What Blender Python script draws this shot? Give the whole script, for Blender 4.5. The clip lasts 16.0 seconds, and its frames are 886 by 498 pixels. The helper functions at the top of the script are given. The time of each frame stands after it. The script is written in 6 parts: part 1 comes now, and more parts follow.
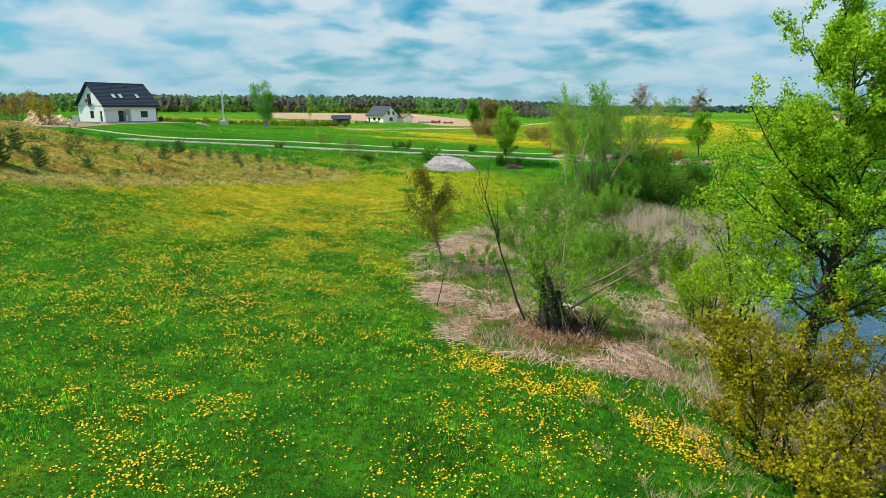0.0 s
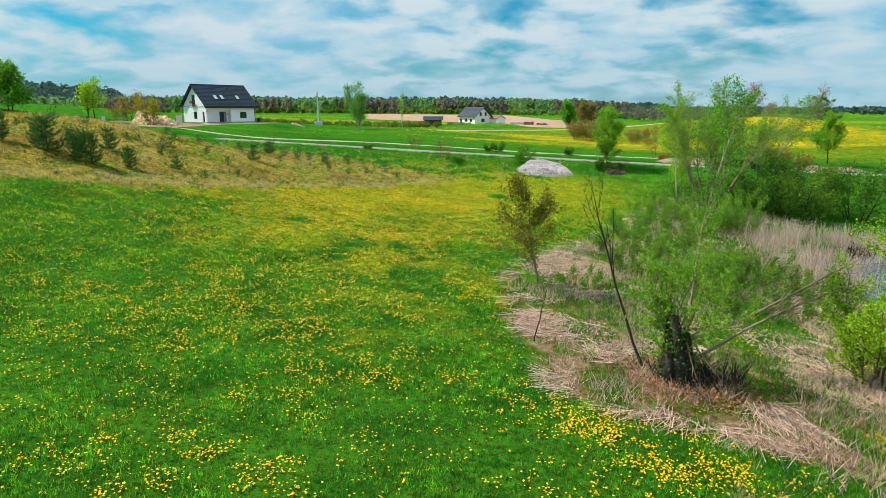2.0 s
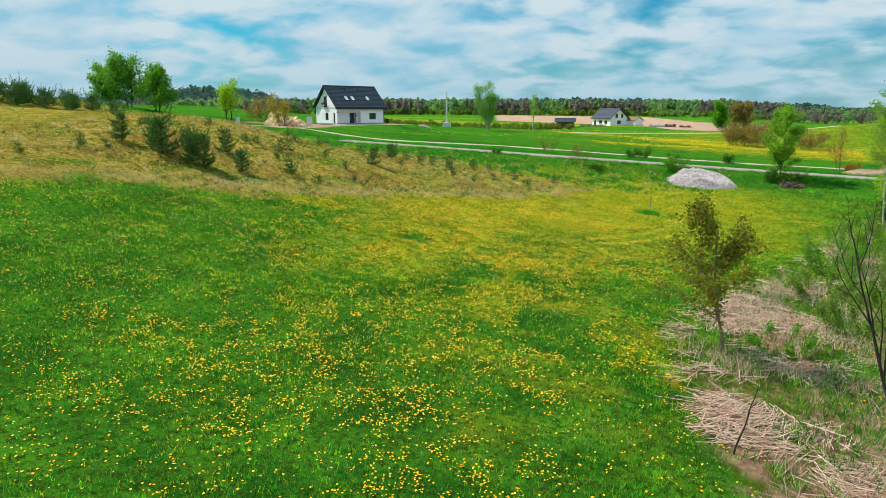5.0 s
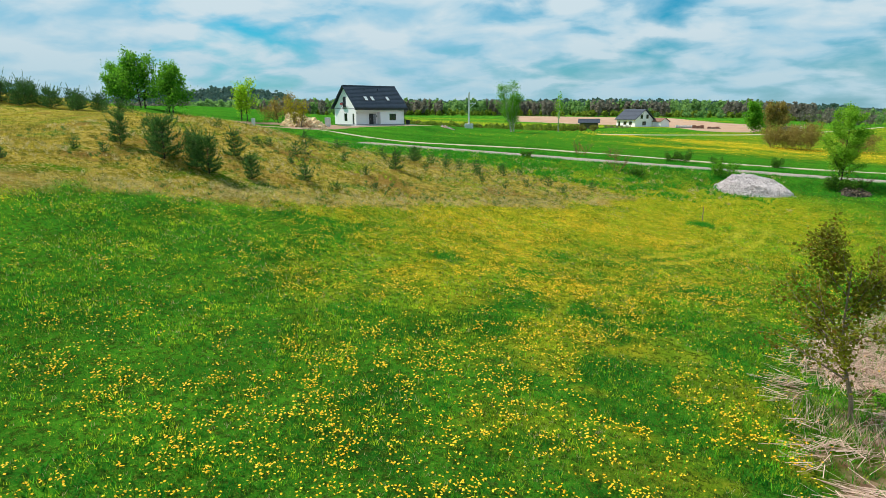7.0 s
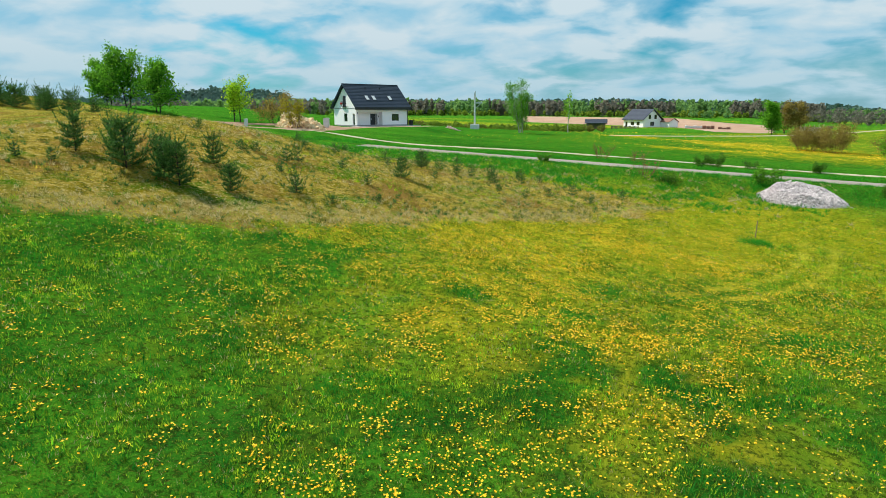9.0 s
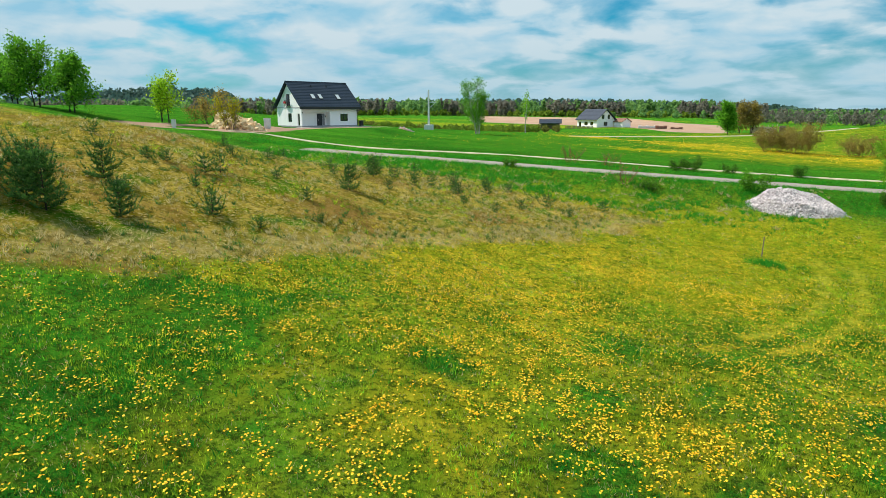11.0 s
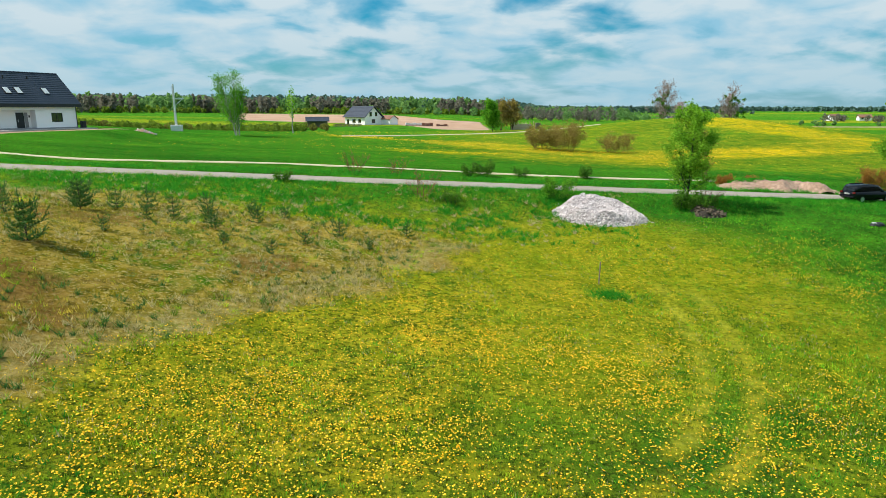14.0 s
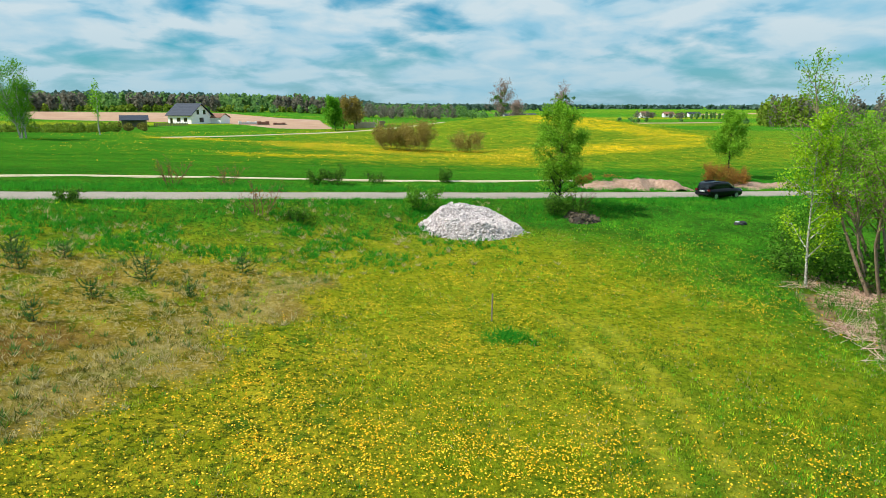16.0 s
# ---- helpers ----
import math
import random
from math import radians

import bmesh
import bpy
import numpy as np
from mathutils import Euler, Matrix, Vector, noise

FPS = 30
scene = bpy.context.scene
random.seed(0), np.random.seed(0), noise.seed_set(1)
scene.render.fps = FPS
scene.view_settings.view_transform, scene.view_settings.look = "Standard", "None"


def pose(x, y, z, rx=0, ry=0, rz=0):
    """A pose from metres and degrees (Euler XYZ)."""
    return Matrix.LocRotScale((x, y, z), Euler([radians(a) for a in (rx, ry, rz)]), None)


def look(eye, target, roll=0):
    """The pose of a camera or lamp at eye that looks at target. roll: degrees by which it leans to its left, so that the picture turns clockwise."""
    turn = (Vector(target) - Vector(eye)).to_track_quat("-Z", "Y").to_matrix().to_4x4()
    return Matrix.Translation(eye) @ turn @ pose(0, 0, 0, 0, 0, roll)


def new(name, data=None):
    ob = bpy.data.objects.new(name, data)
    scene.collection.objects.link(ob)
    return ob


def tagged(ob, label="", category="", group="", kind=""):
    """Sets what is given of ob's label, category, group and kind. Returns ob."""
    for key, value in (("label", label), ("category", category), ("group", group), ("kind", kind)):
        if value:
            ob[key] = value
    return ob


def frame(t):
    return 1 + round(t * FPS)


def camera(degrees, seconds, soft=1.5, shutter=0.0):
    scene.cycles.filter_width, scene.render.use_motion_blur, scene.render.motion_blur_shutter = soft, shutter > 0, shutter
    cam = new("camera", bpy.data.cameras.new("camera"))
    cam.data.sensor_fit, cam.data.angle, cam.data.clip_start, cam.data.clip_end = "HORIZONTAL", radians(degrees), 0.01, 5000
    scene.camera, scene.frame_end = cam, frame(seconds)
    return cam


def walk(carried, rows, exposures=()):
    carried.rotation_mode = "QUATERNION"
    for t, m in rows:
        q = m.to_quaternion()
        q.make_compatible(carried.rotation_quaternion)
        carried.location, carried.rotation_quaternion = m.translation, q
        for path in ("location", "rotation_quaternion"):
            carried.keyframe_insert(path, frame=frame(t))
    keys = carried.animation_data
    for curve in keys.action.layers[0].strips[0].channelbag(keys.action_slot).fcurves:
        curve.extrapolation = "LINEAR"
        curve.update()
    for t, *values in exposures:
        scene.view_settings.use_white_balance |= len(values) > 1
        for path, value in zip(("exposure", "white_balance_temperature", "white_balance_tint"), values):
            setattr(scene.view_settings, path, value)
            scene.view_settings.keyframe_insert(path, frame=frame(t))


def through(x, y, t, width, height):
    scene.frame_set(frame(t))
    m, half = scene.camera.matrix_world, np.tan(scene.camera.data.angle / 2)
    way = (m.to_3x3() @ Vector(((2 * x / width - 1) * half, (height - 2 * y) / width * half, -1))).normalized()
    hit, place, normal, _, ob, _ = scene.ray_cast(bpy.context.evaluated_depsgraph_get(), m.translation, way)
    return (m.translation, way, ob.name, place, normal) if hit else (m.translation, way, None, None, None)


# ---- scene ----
cam = camera(71.9, 16.0, soft=0.55)
METRES, EYE, TILT, LEAN, TURN = 50.0, 9.2, -13.1, 0.0, 0.0
ROWS = [
    (0.0, 0.0, 0.0, 0.0, 0.0, 0.0, -0.0),
    (0.5, 0.0004, 0.0213, 0.0044, 1.75, 0.0, -0.39),
    (1.0, -0.0018, 0.0438, 0.009, 4.1, 0.02, -0.95),
    (1.5, -0.006, 0.0648, 0.0131, 6.05, 0.01, -1.37),
    (2.0, -0.0107, 0.0879, 0.0181, 8.18, -0.02, -1.85),
    (2.5, -0.0154, 0.1105, 0.0227, 10.26, -0.06, -2.33),
    (3.0, -0.0202, 0.1357, 0.028, 12.54, -0.14, -2.84),
    (3.5, -0.0262, 0.1587, 0.0328, 14.61, -0.23, -3.28),
    (4.0, -0.033, 0.183, 0.038, 16.76, -0.35, -3.75),
    (4.5, -0.0411, 0.2049, 0.0427, 18.53, -0.44, -4.13),
    (5.0, -0.0515, 0.2273, 0.0481, 19.73, -0.51, -4.4),
    (7.5, -0.1206, 0.3404, 0.0733, 21.49, -0.57, -4.79),
    (8.0, -0.1378, 0.3702, 0.0803, 21.6, -0.58, -4.82),
    (10.5, -0.219, 0.5304, 0.1163, 19.18, -0.37, -4.32),
    (11.0, -0.233, 0.566, 0.1246, 17.05, -0.24, -3.86),
    (11.5, -0.2448, 0.5991, 0.1328, 14.41, -0.11, -3.28),
    (12.0, -0.2564, 0.6344, 0.142, 11.23, 0.01, -2.56),
    (12.5, -0.2661, 0.6666, 0.1507, 8.03, 0.08, -1.85),
    (13.0, -0.2744, 0.7025, 0.1601, 4.13, 0.12, -0.96),
    (13.5, -0.2801, 0.7363, 0.169, 0.29, 0.1, -0.08),
    (14.0, -0.2837, 0.7729, 0.1784, -3.83, 0.0, 0.87),
    (14.5, -0.2846, 0.8069, 0.1864, -7.69, -0.14, 1.73),
    (15.0, -0.2835, 0.8439, 0.195, -12.04, -0.37, 2.71),
    (15.5, -0.2808, 0.8787, 0.2029, -15.63, -0.62, 3.51),
    (16.0, -0.276, 0.9163, 0.2112, -18.13, -0.83, 4.04),
]
walk(cam, [(t, pose(0, 0, EYE, TILT, LEAN, TURN) @ pose(METRES * x, METRES * y, METRES * z, 90 + pitch, roll, yaw)) for t, x, y, z, yaw, pitch, roll in ROWS])

# ---- world, sun, exposure ----
SUN_WAY = Vector((-0.98, 0.10, 0.0)).normalized()
SUN_UP = radians(50)
world = bpy.data.worlds.new("sky")
scene.world = world
world.use_nodes = True
wn, wl = world.node_tree.nodes, world.node_tree.links
wn.clear()


def wnode(kind, **props):
    n = wn.new(kind)
    for k, v in props.items():
        n.inputs[k].default_value = v
    return n


sky = wn.new("ShaderNodeTexSky")
sky.sky_type = "NISHITA"
sky.sun_disc = False
sky.sun_elevation = SUN_UP
sky.sun_rotation = math.atan2(SUN_WAY.x, SUN_WAY.y)
sky.air_density, sky.dust_density, sky.ozone_density = 1.0, 1.2, 2.0
coord = wn.new("ShaderNodeTexCoord")
sep = wn.new("ShaderNodeSeparateXYZ")
wl.new(coord.outputs["Generated"], sep.inputs[0])


def wmath(op, a, b=None, clamp=False):
    n = wn.new("ShaderNodeMath")
    n.operation, n.use_clamp = op, clamp
    for i, v in enumerate((a, b)):
        if v is None:
            continue
        if isinstance(v, (int, float)):
            n.inputs[i].default_value = v
        else:
            wl.new(v, n.inputs[i])
    return n.outputs[0]


# cloud deck: the direction carried onto a flat layer overhead
up = wmath("ADD", wmath("MAXIMUM", sep.outputs["Z"], 0.0), 0.25)
deck = wn.new("ShaderNodeCombineXYZ")
wl.new(wmath("DIVIDE", sep.outputs["X"], up), deck.inputs[0])
wl.new(wmath("DIVIDE", sep.outputs["Y"], up), deck.inputs[1])
broad = wnode("ShaderNodeTexNoise", Scale=1.0, Detail=5.0, Roughness=0.45, Distortion=0.0)
fine = wnode("ShaderNodeTexNoise", Scale=3.4, Detail=6.0, Roughness=0.5, Distortion=0.25)
wl.new(deck.outputs[0], broad.inputs["Vector"])
wl.new(deck.outputs[0], fine.inputs["Vector"])
thick = wmath("ADD", wmath("MULTIPLY", broad.outputs["Fac"], 0.6), wmath("MULTIPLY", fine.outputs["Fac"], 0.4))
cover_ramp = wn.new("ShaderNodeValToRGB")
cover_ramp.color_ramp.elements[0].position, cover_ramp.color_ramp.elements[0].color = 0.395, (0, 0, 0, 1)
cover_ramp.color_ramp.elements[1].position, cover_ramp.color_ramp.elements[1].color = 0.50, (1, 1, 1, 1)
wl.new(thick, cover_ramp.inputs[0])
tone_ramp = wn.new("ShaderNodeValToRGB")
tone_ramp.color_ramp.elements[0].position, tone_ramp.color_ramp.elements[0].color = 0.36, (4.4, 8.7, 11.3, 1)
tone_ramp.color_ramp.elements[1].position, tone_ramp.color_ramp.elements[1].color = 0.60, (9.2, 11.2, 12.2, 1)
wl.new(fine.outputs["Fac"], tone_ramp.inputs[0])
tint = wn.new("ShaderNodeMix")
tint.data_type, tint.blend_type = "RGBA", "MULTIPLY"
tint.inputs[0].default_value = 1.0
wl.new(sky.outputs[0], tint.inputs[6])
tint.inputs[7].default_value = (0.22, 1.30, 1.60, 1)
blend = wn.new("ShaderNodeMix")
blend.data_type = "RGBA"
wl.new(cover_ramp.outputs[0], blend.inputs[0])
wl.new(tint.outputs[2], blend.inputs[6])
wl.new(tone_ramp.outputs[0], blend.inputs[7])
back = wn.new("ShaderNodeBackground")
back.inputs["Strength"].default_value = 0.0525
# a cloudy sky is brighter overhead than at the horizon
lift = wn.new("ShaderNodeMix")
lift.data_type, lift.blend_type = "RGBA", "MULTIPLY"
lift.inputs[0].default_value = 1.0
haze = wn.new("ShaderNodeMix")
haze.data_type = "RGBA"
wl.new(wmath("MULTIPLY", wmath("SUBTRACT", 1.0, wmath("MULTIPLY", wmath("MAXIMUM", sep.outputs["Z"], 0.0), 9.0), True), 0.7), haze.inputs[0])
wl.new(blend.outputs[2], haze.inputs[6])
haze.inputs[7].default_value = (5.4, 9.2, 11.0, 1)
wl.new(haze.outputs[2], lift.inputs[6])
wl.new(wmath("ADD", wmath("MULTIPLY", wmath("MAXIMUM", sep.outputs["Z"], 0.0), 0.35), 0.94), lift.inputs[7])
wl.new(lift.outputs[2], back.inputs["Color"])
wl.new(back.outputs[0], wn.new("ShaderNodeOutputWorld").inputs["Surface"])

sun = new("sun", bpy.data.lights.new("sun", "SUN"))
sun.data.energy, sun.data.angle, sun.data.color = 5.0, radians(0.6), (1.0, 0.95, 0.86)
way = SUN_WAY * math.cos(SUN_UP) + Vector((0, 0, math.sin(SUN_UP)))
sun.matrix_world = look(way * 100, (0, 0, 0))
scene.view_settings.exposure = 0.34


# ---- materials ----
def material(name, rough=0.8, metal=0.0):
    m = bpy.data.materials.new(name)
    m.use_nodes = True
    b = m.node_tree.nodes["Principled BSDF"]
    b.inputs["Roughness"].default_value, b.inputs["Metallic"].default_value = rough, metal
    b.inputs["Specular IOR Level"].default_value = 0.3
    return m, m.node_tree.nodes, m.node_tree.links, b


def noise_fac(n, l, vec, scale, detail=4.0, low=0.35, high=0.65, rough=0.55):
    t = n.new("ShaderNodeTexNoise")
    t.inputs["Scale"].default_value, t.inputs["Detail"].default_value, t.inputs["Roughness"].default_value = scale, detail, rough
    l.new(vec, t.inputs["Vector"])
    r = n.new("ShaderNodeMapRange")
    r.inputs[1].default_value, r.inputs[2].default_value = low, high
    l.new(t.outputs["Fac"], r.inputs[0])
    return r.outputs[0]


def mixed(n, l, fac, a, b, mode="MIX"):
    m = n.new("ShaderNodeMix")
    m.data_type, m.blend_type = "RGBA", mode
    for i, v in ((0, fac), (6, a), (7, b)):
        if isinstance(v, (int, float)):
            m.inputs[i].default_value = v
        elif isinstance(v, tuple):
            m.inputs[i].default_value = (*v, 1) if len(v) == 3 else v
        else:
            l.new(v, m.inputs[i])
    return m.outputs[2]


def bumped(n, l, b, height, strength, distance):
    k = n.new("ShaderNodeBump")
    k.inputs["Strength"].default_value, k.inputs["Distance"].default_value = strength, distance
    l.new(height, k.inputs["Height"])
    l.new(k.outputs[0], b.inputs["Normal"])


def surface(name, a, b_, scale=3.0, grain=40.0, rough=0.8, metal=0.0, bump=0.3, depth=0.01, c=None):
    """Two tones in broad patches, a finer grain over them and a little relief."""
    m, n, l, b = material(name, rough, metal)
    v = n.new("ShaderNodeTexCoord").outputs["Object"]
    big = noise_fac(n, l, v, scale)
    fine_ = noise_fac(n, l, v, grain, 3.0, 0.3, 0.7)
    col = mixed(n, l, big, a, b_)
    col = mixed(n, l, fine_, col, c if c else tuple(0.72 * x for x in a))
    l.new(col, b.inputs["Base Color"])
    bumped(n, l, b, fine_, bump, depth)
    return m


def leafy(name, a, b_, dark, through=0.45, rough=0.7, clump=0.0):
    """Foliage: each leaf has its own tone, light comes through; clumps of grass differ in tone."""
    m, n, l, b = material(name, rough)
    b.inputs["Specular IOR Level"].default_value = 0.12
    isle = n.new("ShaderNodeNewGeometry").outputs["Random Per Island"]
    r = n.new("ShaderNodeValToRGB")
    r.color_ramp.elements[0].position, r.color_ramp.elements[0].color = 0.0, (*dark, 1)
    r.color_ramp.elements[1].position, r.color_ramp.elements[1].color = 1.0, (*b_, 1)
    e = r.color_ramp.elements.new(0.45)
    e.color = (*a, 1)
    l.new(isle, r.inputs[0])
    v = n.new("ShaderNodeTexCoord").outputs["Object"]
    col = mixed(n, l, noise_fac(n, l, v, 0.9, 3.0), r.outputs[0], mixed(n, l, 0.5, r.outputs[0], b_))
    if clump:
        for size, k in ((2.4, 1.0), (0.55, 0.7)):
            f = noise_fac(n, l, v, size, 3.0, 0.40, 0.60)
            tone = mixed(n, l, f, (1 - 0.72 * clump * k, 1 - 0.60 * clump * k, 1 - 0.6 * clump * k), (1 + 0.55 * clump * k, 1 + 0.42 * clump * k, 1.0))
            col = mixed(n, l, 1.0, col, tone, "MULTIPLY")
    l.new(col, b.inputs["Base Color"])
    t = n.new("ShaderNodeBsdfTranslucent")
    l.new(col, t.inputs["Color"])
    s = n.new("ShaderNodeMixShader")
    s.inputs[0].default_value = through
    l.new(b.outputs[0], s.inputs[1])
    l.new(t.outputs[0], s.inputs[2])
    l.new(s.outputs[0], n["Material Output"].inputs["Surface"])
    return m


BARK = surface("bark_brown", (0.10, 0.075, 0.05), (0.17, 0.13, 0.09), 4, 30, 0.9, bump=0.6, depth=0.02)
BARK_DARK = surface("bark_dark", (0.035, 0.028, 0.022), (0.07, 0.055, 0.04), 4, 30, 0.9, bump=0.6, depth=0.02)
BARK_BIRCH = surface("bark_birch", (0.74, 0.71, 0.66), (0.56, 0.52, 0.46), 2.5, 9, 0.8, bump=0.3, c=(0.12, 0.10, 0.08))
BARK_WILLOW = surface("bark_willow", (0.24, 0.165, 0.11), (0.44, 0.33, 0.24), 3, 25, 0.9, bump=0.5, depth=0.02)
TWIG = surface("twig", (0.16, 0.11, 0.08), (0.26, 0.19, 0.13), 3, 20, 0.9)
TWIG_RED = surface("twig_red", (0.17, 0.075, 0.04), (0.24, 0.12, 0.06), 3, 20, 0.9)
LEAF_LIME = leafy("leaf_lime", (0.22, 0.48, 0.013), (0.50, 0.68, 0.03), (0.03, 0.135, 0.005), 0.52)
LEAF_FRESH = leafy("leaf_fresh", (0.16, 0.39, 0.02), (0.32, 0.55, 0.04), (0.05, 0.18, 0.01), 0.55)
LEAF_SCRUB = leafy("leaf_scrub", (0.11, 0.26, 0.02), (0.23, 0.38, 0.035), (0.04, 0.12, 0.012), 0.45)
LEAF_GREEN = leafy("leaf_green", (0.09, 0.30, 0.015), (0.20, 0.46, 0.03), (0.022, 0.10, 0.006), 0.5)
LEAF_DARK = leafy("leaf_dark", (0.06, 0.185, 0.014), (0.13, 0.29, 0.022), (0.02, 0.075, 0.008), 0.4)
LEAF_OLIVE = leafy("leaf_olive", (0.22, 0.205, 0.007), (0.48, 0.41, 0.012), (0.04, 0.055, 0.004))
LEAF_RUST = leafy("leaf_rust", (0.33, 0.155, 0.03), (0.43, 0.23, 0.04), (0.18, 0.09, 0.02))
LEAF_WILLOW = leafy("leaf_willow", (0.17, 0.40, 0.02), (0.30, 0.53, 0.035), (0.07, 0.21, 0.01), 0.55)
LEAF_MAROON = leafy("leaf_maroon", (0.15, 0.16, 0.015), (0.25, 0.28, 0.02), (0.17, 0.075, 0.012))
LEAF_LITTER = leafy("leaf_litter", (0.30, 0.12, 0.05), (0.48, 0.25, 0.13), (0.09, 0.04, 0.02), 0.1)
LEAF_BROWN = leafy("leaf_brown", (0.25, 0.19, 0.045), (0.38, 0.29, 0.06), (0.12, 0.085, 0.03), 0.4)
TWIG_HAZE = leafy("fine_twigs", (0.36, 0.25, 0.22), (0.44, 0.32, 0.28), (0.22, 0.15, 0.13), 0.3)
NEEDLE = leafy("needle", (0.048, 0.145, 0.027), (0.13, 0.28, 0.052), (0.011, 0.045, 0.011), 0.25, 0.6)
# far foliage lightened and blued in its base colours to stand in for haze
HAZED_LEAF = leafy("hazed_leaf", (0.15, 0.29, 0.085), (0.22, 0.38, 0.10), (0.105, 0.22, 0.085), 0.5)
HAZED_BROWN = leafy("hazed_brown", (0.185, 0.175, 0.135), (0.23, 0.215, 0.155), (0.15, 0.145, 0.12), 0.5)
HAZED_PINE = leafy("hazed_pine", (0.075, 0.14, 0.115), (0.10, 0.17, 0.125), (0.06, 0.115, 0.10), 0.2)
HEDGE_LEAF = leafy("hedge_leaf", (0.16, 0.24, 0.022), (0.25, 0.34, 0.035), (0.10, 0.155, 0.018), 0.4)
HEDGE_OLIVE = leafy("hedge_olive", (0.15, 0.15, 0.025), (0.22, 0.21, 0.04), (0.10, 0.10, 0.02), 0.4)
GRASS = leafy("grass_blade", (0.165, 0.36, 0.016), (0.43, 0.57, 0.040), (0.03, 0.115, 0.008), 0.55, clump=0.75)
GRASS_LUSH = leafy("grass_blade_lush", (0.054, 0.34, 0.022), (0.17, 0.54, 0.040), (0.013, 0.13, 0.010), 0.55, clump=0.75)
GRASS_SLOPE = leafy("grass_blade_slope", (0.26, 0.245, 0.030), (0.48, 0.40, 0.10), (0.085, 0.115, 0.012), 0.45, clump=0.85)
GRASS_MARSH = leafy("grass_blade_marsh", (0.06, 0.27, 0.02), (0.20, 0.42, 0.05), (0.025, 0.13, 0.012), 0.5, clump=0.6)
GRASS_DEEP = leafy("grass_blade_deep", (0.024, 0.25, 0.014), (0.075, 0.41, 0.024), (0.006, 0.09, 0.006), 0.45)
GRASS_CLOVER = leafy("grass_clover", (0.012, 0.18, 0.012), (0.045, 0.31, 0.02), (0.004, 0.075, 0.006), 0.45)
GRASS_DRY = leafy("grass_blade_dry", (0.42, 0.35, 0.14), (0.62, 0.52, 0.27), (0.18, 0.19, 0.04), 0.5)
STRAW = leafy("straw", (0.57, 0.375, 0.275), (0.82, 0.62, 0.50), (0.16, 0.08, 0.048), 0.3)
REED = leafy("reed", (0.46, 0.35, 0.25), (0.70, 0.57, 0.45), (0.15, 0.10, 0.06), 0.2)
PETAL = leafy("dandelion_petal", (0.94, 0.50, 0.007), (0.98, 0.64, 0.045), (0.88, 0.37, 0.003), 0.25)

RENDER = surface("white_render", (0.92, 0.885, 0.885), (0.87, 0.835, 0.835), 0.8, 30, 0.9, bump=0.15, c=(0.88, 0.845, 0.845))
RENDER_GREY = surface("grey_render", (0.33, 0.32, 0.33), (0.28, 0.27, 0.28), 1.5, 30, 0.9)
TILE_DARK = surface("roof_tile_graphite", (0.024, 0.032, 0.052), (0.036, 0.046, 0.070), 1.2, 9, 0.38, bump=0.2)
TILE_GREY = surface("roof_sheet_grey", (0.040, 0.050, 0.075), (0.055, 0.068, 0.095), 0.8, 6, 0.75)
TILE_BROWN = surface("roof_brown", (0.24, 0.11, 0.075), (0.30, 0.16, 0.11), 1, 8, 0.7)
TRIM_DARK = surface("trim_anthracite", (0.028, 0.03, 0.034), (0.04, 0.042, 0.046), 4, 30, 0.5)
CONCRETE = surface("concrete", (0.70, 0.69, 0.67), (0.80, 0.79, 0.77), 2, 25, 0.9)
WHITE_BOX = surface("white_plastic", (0.74, 0.74, 0.73), (0.66, 0.66, 0.65), 2, 20, 0.5, bump=0.05)
PAVING = surface("pale_paving", (0.52, 0.46, 0.42), (0.60, 0.54, 0.49), 1.0, 12, 0.9)
WOOD = surface("sawn_wood", (0.70, 0.55, 0.36), (0.80, 0.66, 0.46), 3, 25, 0.8)
WOOD_OLD = surface("old_wood", (0.22, 0.17, 0.12), (0.30, 0.24, 0.18), 3, 25, 0.9)
RUBBLE = surface("pale_rubble", (0.42, 0.37, 0.36), (0.52, 0.46, 0.45), 1.4, 8, 0.95, bump=0.8, depth=0.04, c=(0.36, 0.32, 0.30))
BRICKISH = leafy("broken_brick", (0.66, 0.44, 0.23), (0.84, 0.70, 0.46), (0.46, 0.20, 0.08), 0.0, 0.9)
STONE = leafy("crushed_stone", (0.50, 0.435, 0.425), (0.64, 0.565, 0.555), (0.28, 0.24, 0.23), 0.0, 0.95)
SAND = surface("bare_sand", (0.33, 0.205, 0.14), (0.46, 0.32, 0.235), 0.9, 4, 0.95, bump=0.8, depth=0.08)
GRAVEL = surface("gravel_road", (0.29, 0.25, 0.205), (0.36, 0.315, 0.265), 0.5, 9, 0.95, bump=0.5, depth=0.02)
TRACK = surface("sandy_track", (0.50, 0.40, 0.29), (0.62, 0.52, 0.40), 0.6, 6, 0.95, bump=0.4, depth=0.02, c=(0.36, 0.33, 0.16))
CAR_PAINT, cn, cl, cb = material("car_paint_black", 0.14, 0.0)
cb.inputs["Base Color"].default_value = (0.004, 0.0045, 0.007, 1)
cb.inputs["Coat Weight"].default_value = 0.0
GLASS, cn, cl, cb = material("dark_glass", 0.06, 0.0)
cb.inputs["Base Color"].default_value = (0.016, 0.02, 0.024, 1)
cb.inputs["Specular IOR Level"].default_value = 0.9
RUBBER = surface("rubber", (0.02, 0.02, 0.02), (0.03, 0.03, 0.03), 8, 40, 0.9)
ALLOY, cn, cl, cb = material("alloy_rim", 0.3, 1.0)
cb.inputs["Base Color"].default_value = (0.50, 0.50, 0.54, 1)
RED_LAMP, cn, cl, cb = material("red_lamp", 0.2)
